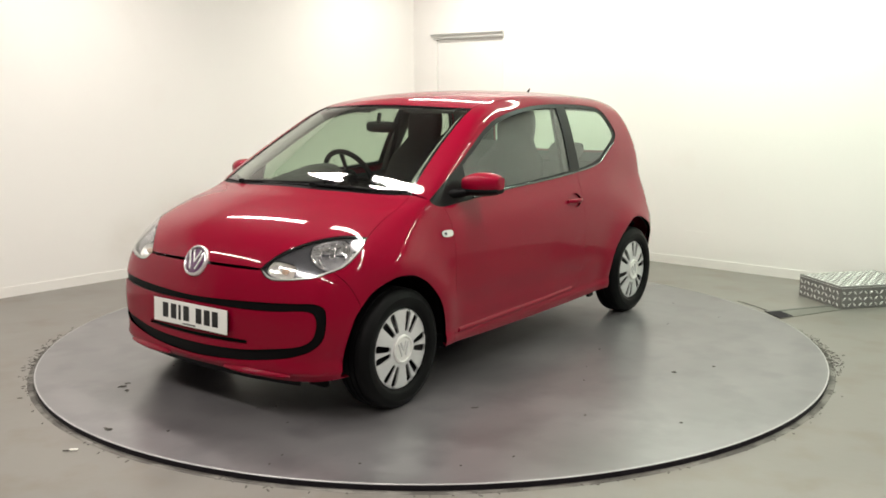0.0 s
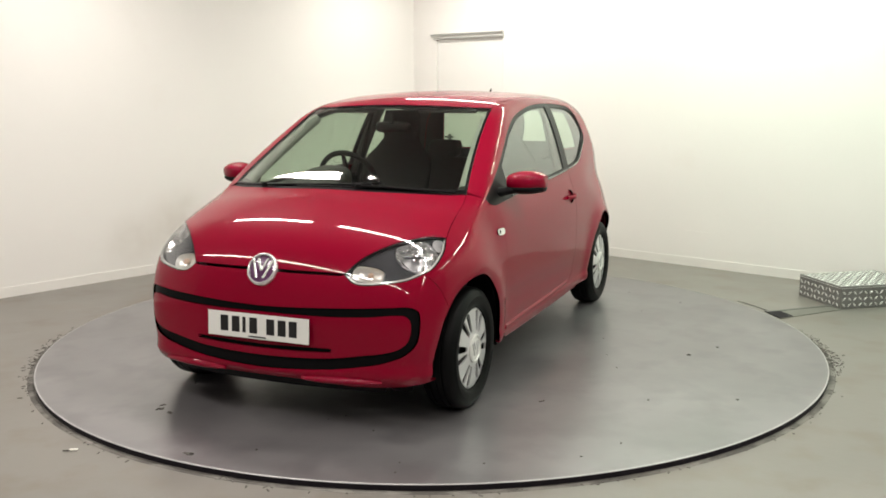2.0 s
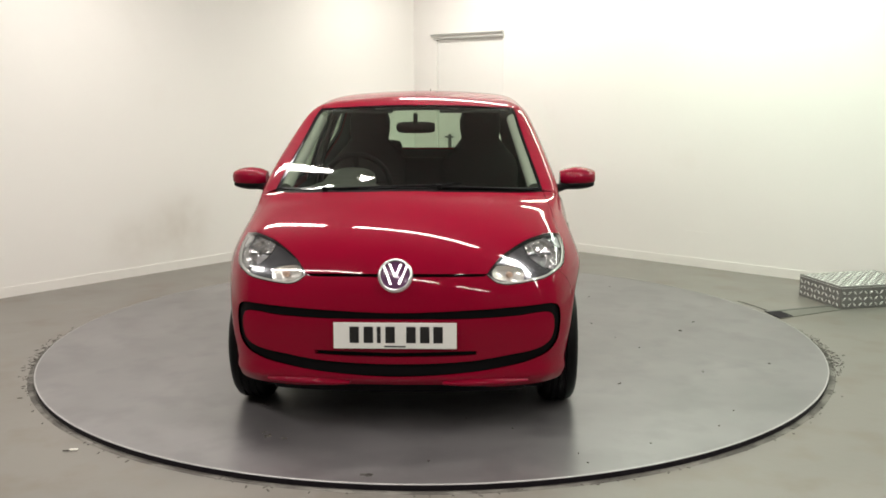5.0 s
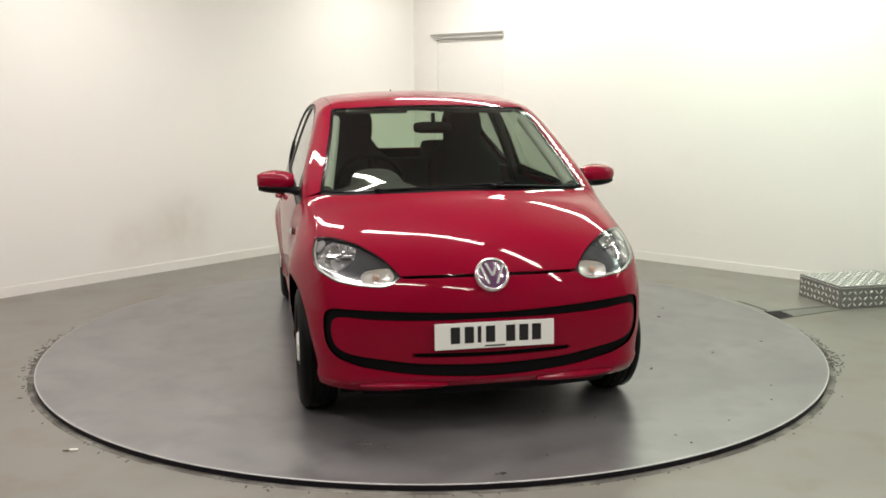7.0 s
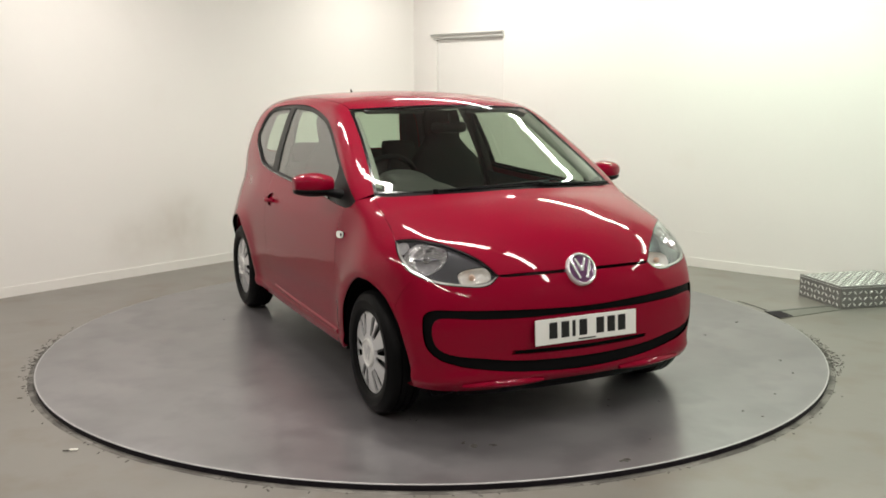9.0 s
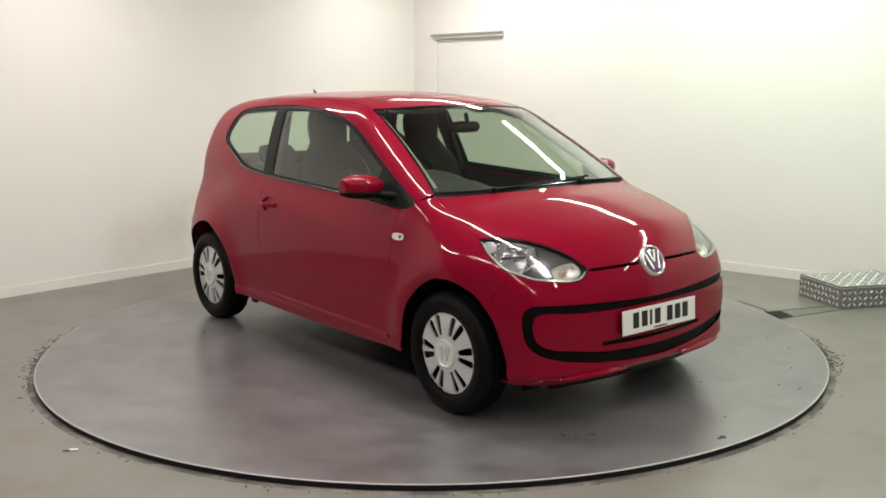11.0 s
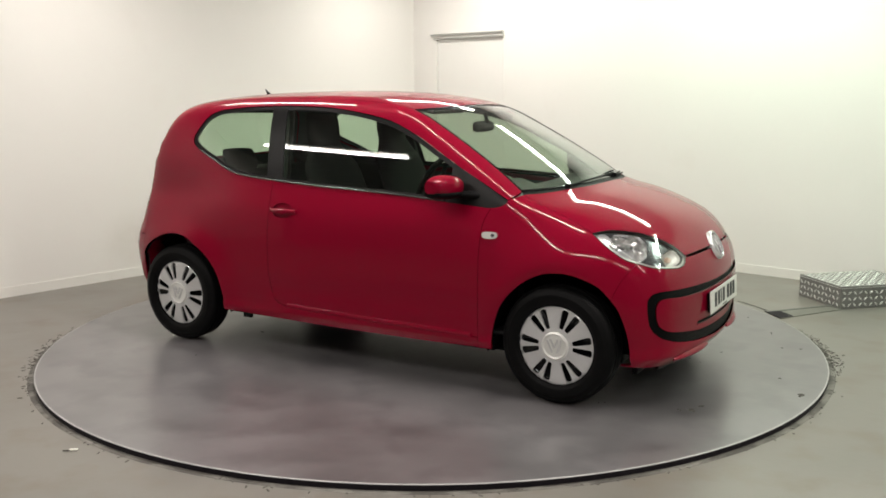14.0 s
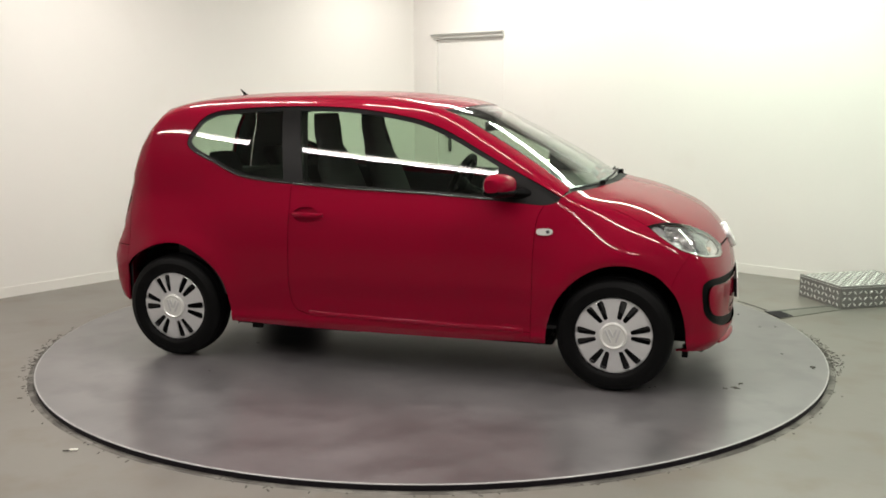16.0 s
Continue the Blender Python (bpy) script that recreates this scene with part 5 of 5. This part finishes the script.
# front seats with one-piece backs
def front_seat(y):
    seat = new("front_seat")
    seat.parent = car
    tagged(seat, "dark fabric front seat with a one-piece high back")
    rings = []
    for k in range(15):
        u = k / 14
        z = 0.52 + 0.825 * u
        lean = -0.20 - 0.315 * u + (0.05 * max(0, u - 0.8) / 0.2)
        w = 0.48 if u < 0.62 else 0.48 - 0.24 * min(1, (u - 0.62) / 0.15) + (0.02 if u > 0.82 else 0)
        w *= 1 if u < 0.95 else 0.86
        d = 0.13 - 0.045 * u
        rings.append([(lean + a, y + b, z) for a, b in rounded(0, 0, d, w, 20)])
    smooth_by_angle(part("backrest", loft(rings), FABRIC, seat), 60)
    rings = [[(x, y + a, z + b) for a, b in rounded(0, 0, w, h, 20)] for x, z, w, h in ((-0.26, 0.50, 0.46, 0.12), (-0.1, 0.49, 0.50, 0.15), (0.14, 0.51, 0.50, 0.15), (0.26, 0.525, 0.47, 0.10), (0.29, 0.52, 0.42, 0.05))]
    smooth_by_angle(part("cushion", loft(rings), FABRIC, seat), 60)
    part("seat_base", box((0.42, 0.40, 0.18), (0.0, y, 0.35), 0.03), TRIM_DARK, seat)
    return seat


front_seat(-0.355), front_seat(0.355)

# rear bench
bench = new("rear_seat")
bench.parent = car
tagged(bench, "dark fabric rear bench with two headrests")
rings = [[(-0.86 - 0.24 * u + a, b, 0.50 + 0.50 * u) for a, b in rounded(0, 0, 0.14 - 0.03 * u, 1.20 - 0.06 * u, 28, 6)] for u in (0, 0.25, 0.5, 0.75, 0.93, 1.0)]
smooth_by_angle(part("backrest", loft(rings), FABRIC, bench), 60)
smooth_by_angle(part("cushion", box((0.50, 1.20, 0.16), (-0.70, 0, 0.46), 0.05), FABRIC, bench), 60)
for y in (-0.33, 0.33):
    rings = [[(-1.10 - 0.05 * u + a, y + b, 1.00 + 0.12 * u) for a, b in rounded(0, 0, 0.09, w, 20)] for u, w in ((0, 0.20), (0.2, 0.25), (0.7, 0.25), (0.95, 0.22), (1.0, 0.16))]
    smooth_by_angle(part("headrest", loft(rings), FABRIC, bench), 60)
part("parcel_shelf", box((0.38, 1.10, 0.02), (-1.36, 0, 0.955), 0.006), TRIM_DARK, car, "dark parcel shelf")
part("boot_floor", box((0.55, 1.0, 0.03), (-1.30, 0, 0.56), 0.005), TRIM_DARK, car, "dark boot floor")
part("cabin_floor", box((1.9, 1.40, 0.02), (0.05, 0, 0.285), 0.004), TRIM_DARK, car, "dark cabin carpet")

# inner mirror and pillars
inner = smooth_by_angle(part("rear_view_mirror", loft([[(0.405 + dx, a, 1.268 + b) for a, b in rounded(0, 0, w, h, 24, 4)] for dx, w, h in ((-0.012, 0.21, 0.058), (0.0, 0.215, 0.064), (0.02, 0.19, 0.05), (0.03, 0.10, 0.03))]), BLACK, car, "black rear-view mirror"), 50)
part("mirror_stalk", tube([(0.43, 0, 1.285), (0.415, 0, 1.345)], 0.012, 10), BLACK, inner)
part("mirror_face", loft([[(0.392 - d, a, 1.268 + b) for a, b in rounded(0, 0, 0.20, 0.052, 24, 4)] for d in (0, 0.002)]), MIRROR, inner, "silvered mirror face")
for sg in (1, -1):
    line = on_top([(0.93, 0.640), (0.62, 0.585), (0.36, 0.545)], sg, 0.05) + np.array([-0.02, -sg * 0.012, -0.035])
    smooth_by_angle(part("pillar_lining", tube(list(line), 0.032, 10), TRIM_GREY, car, "pale grey windscreen pillar lining"), 60)
    post = on_side([(-0.50, 0.62), (-0.505, 0.85), (-0.515, 1.05), (-0.55, 1.25), (-0.565, 1.36)], sg, 0.06) + np.array([0, -sg * 0.045, 0])
    smooth_by_angle(part("belt_pillar", loft([[(p[0] + a, p[1] + b, p[2]) for a, b in rounded(0, 0, 0.11, 0.05, 16)] for p in post]), TRIM_DARK, car, "dark door pillar lining"), 60)
    part("seat_belt", box((0.045, 0.006, 0.62), (-0.475, sg * 0.655, 1.06), 0.002, Matrix.Rotation(radians(-4), 4, "Y") @ Matrix.Rotation(radians(sg * 14), 4, "X")), FABRIC, car, "dark seat belt")
    part("rear_side_lining", box((0.70, 0.03, 0.62), (-0.88, sg * 0.70, 0.66), 0.01), TRIM_DARK, car, "dark rear side lining")
    part("sun_visor", box((0.13, 0.34, 0.018), (0.29, sg * 0.30, 1.368), 0.006, Matrix.Rotation(radians(14), 4, "Y")), TRIM_DARK, car, "dark grey folded sun visor")


def motions():
    """The table turns with the car on it, at an even pace."""
    rows_table, rows_car = [], []
    for i in range(0, 33):
        t = i * 0.5
        a = radians(TABLE_START + TABLE_RATE * t)
        rows_table.append((t, Matrix.Rotation(a, 4, "Z")))
        rows_car.append((t, Matrix.Rotation(a, 4, "Z") @ Matrix.Translation((CAR_SHIFT[0], CAR_SHIFT[1], 0.0))))
    walk(turntable, rows_table)
    walk(car, rows_car)


motions()
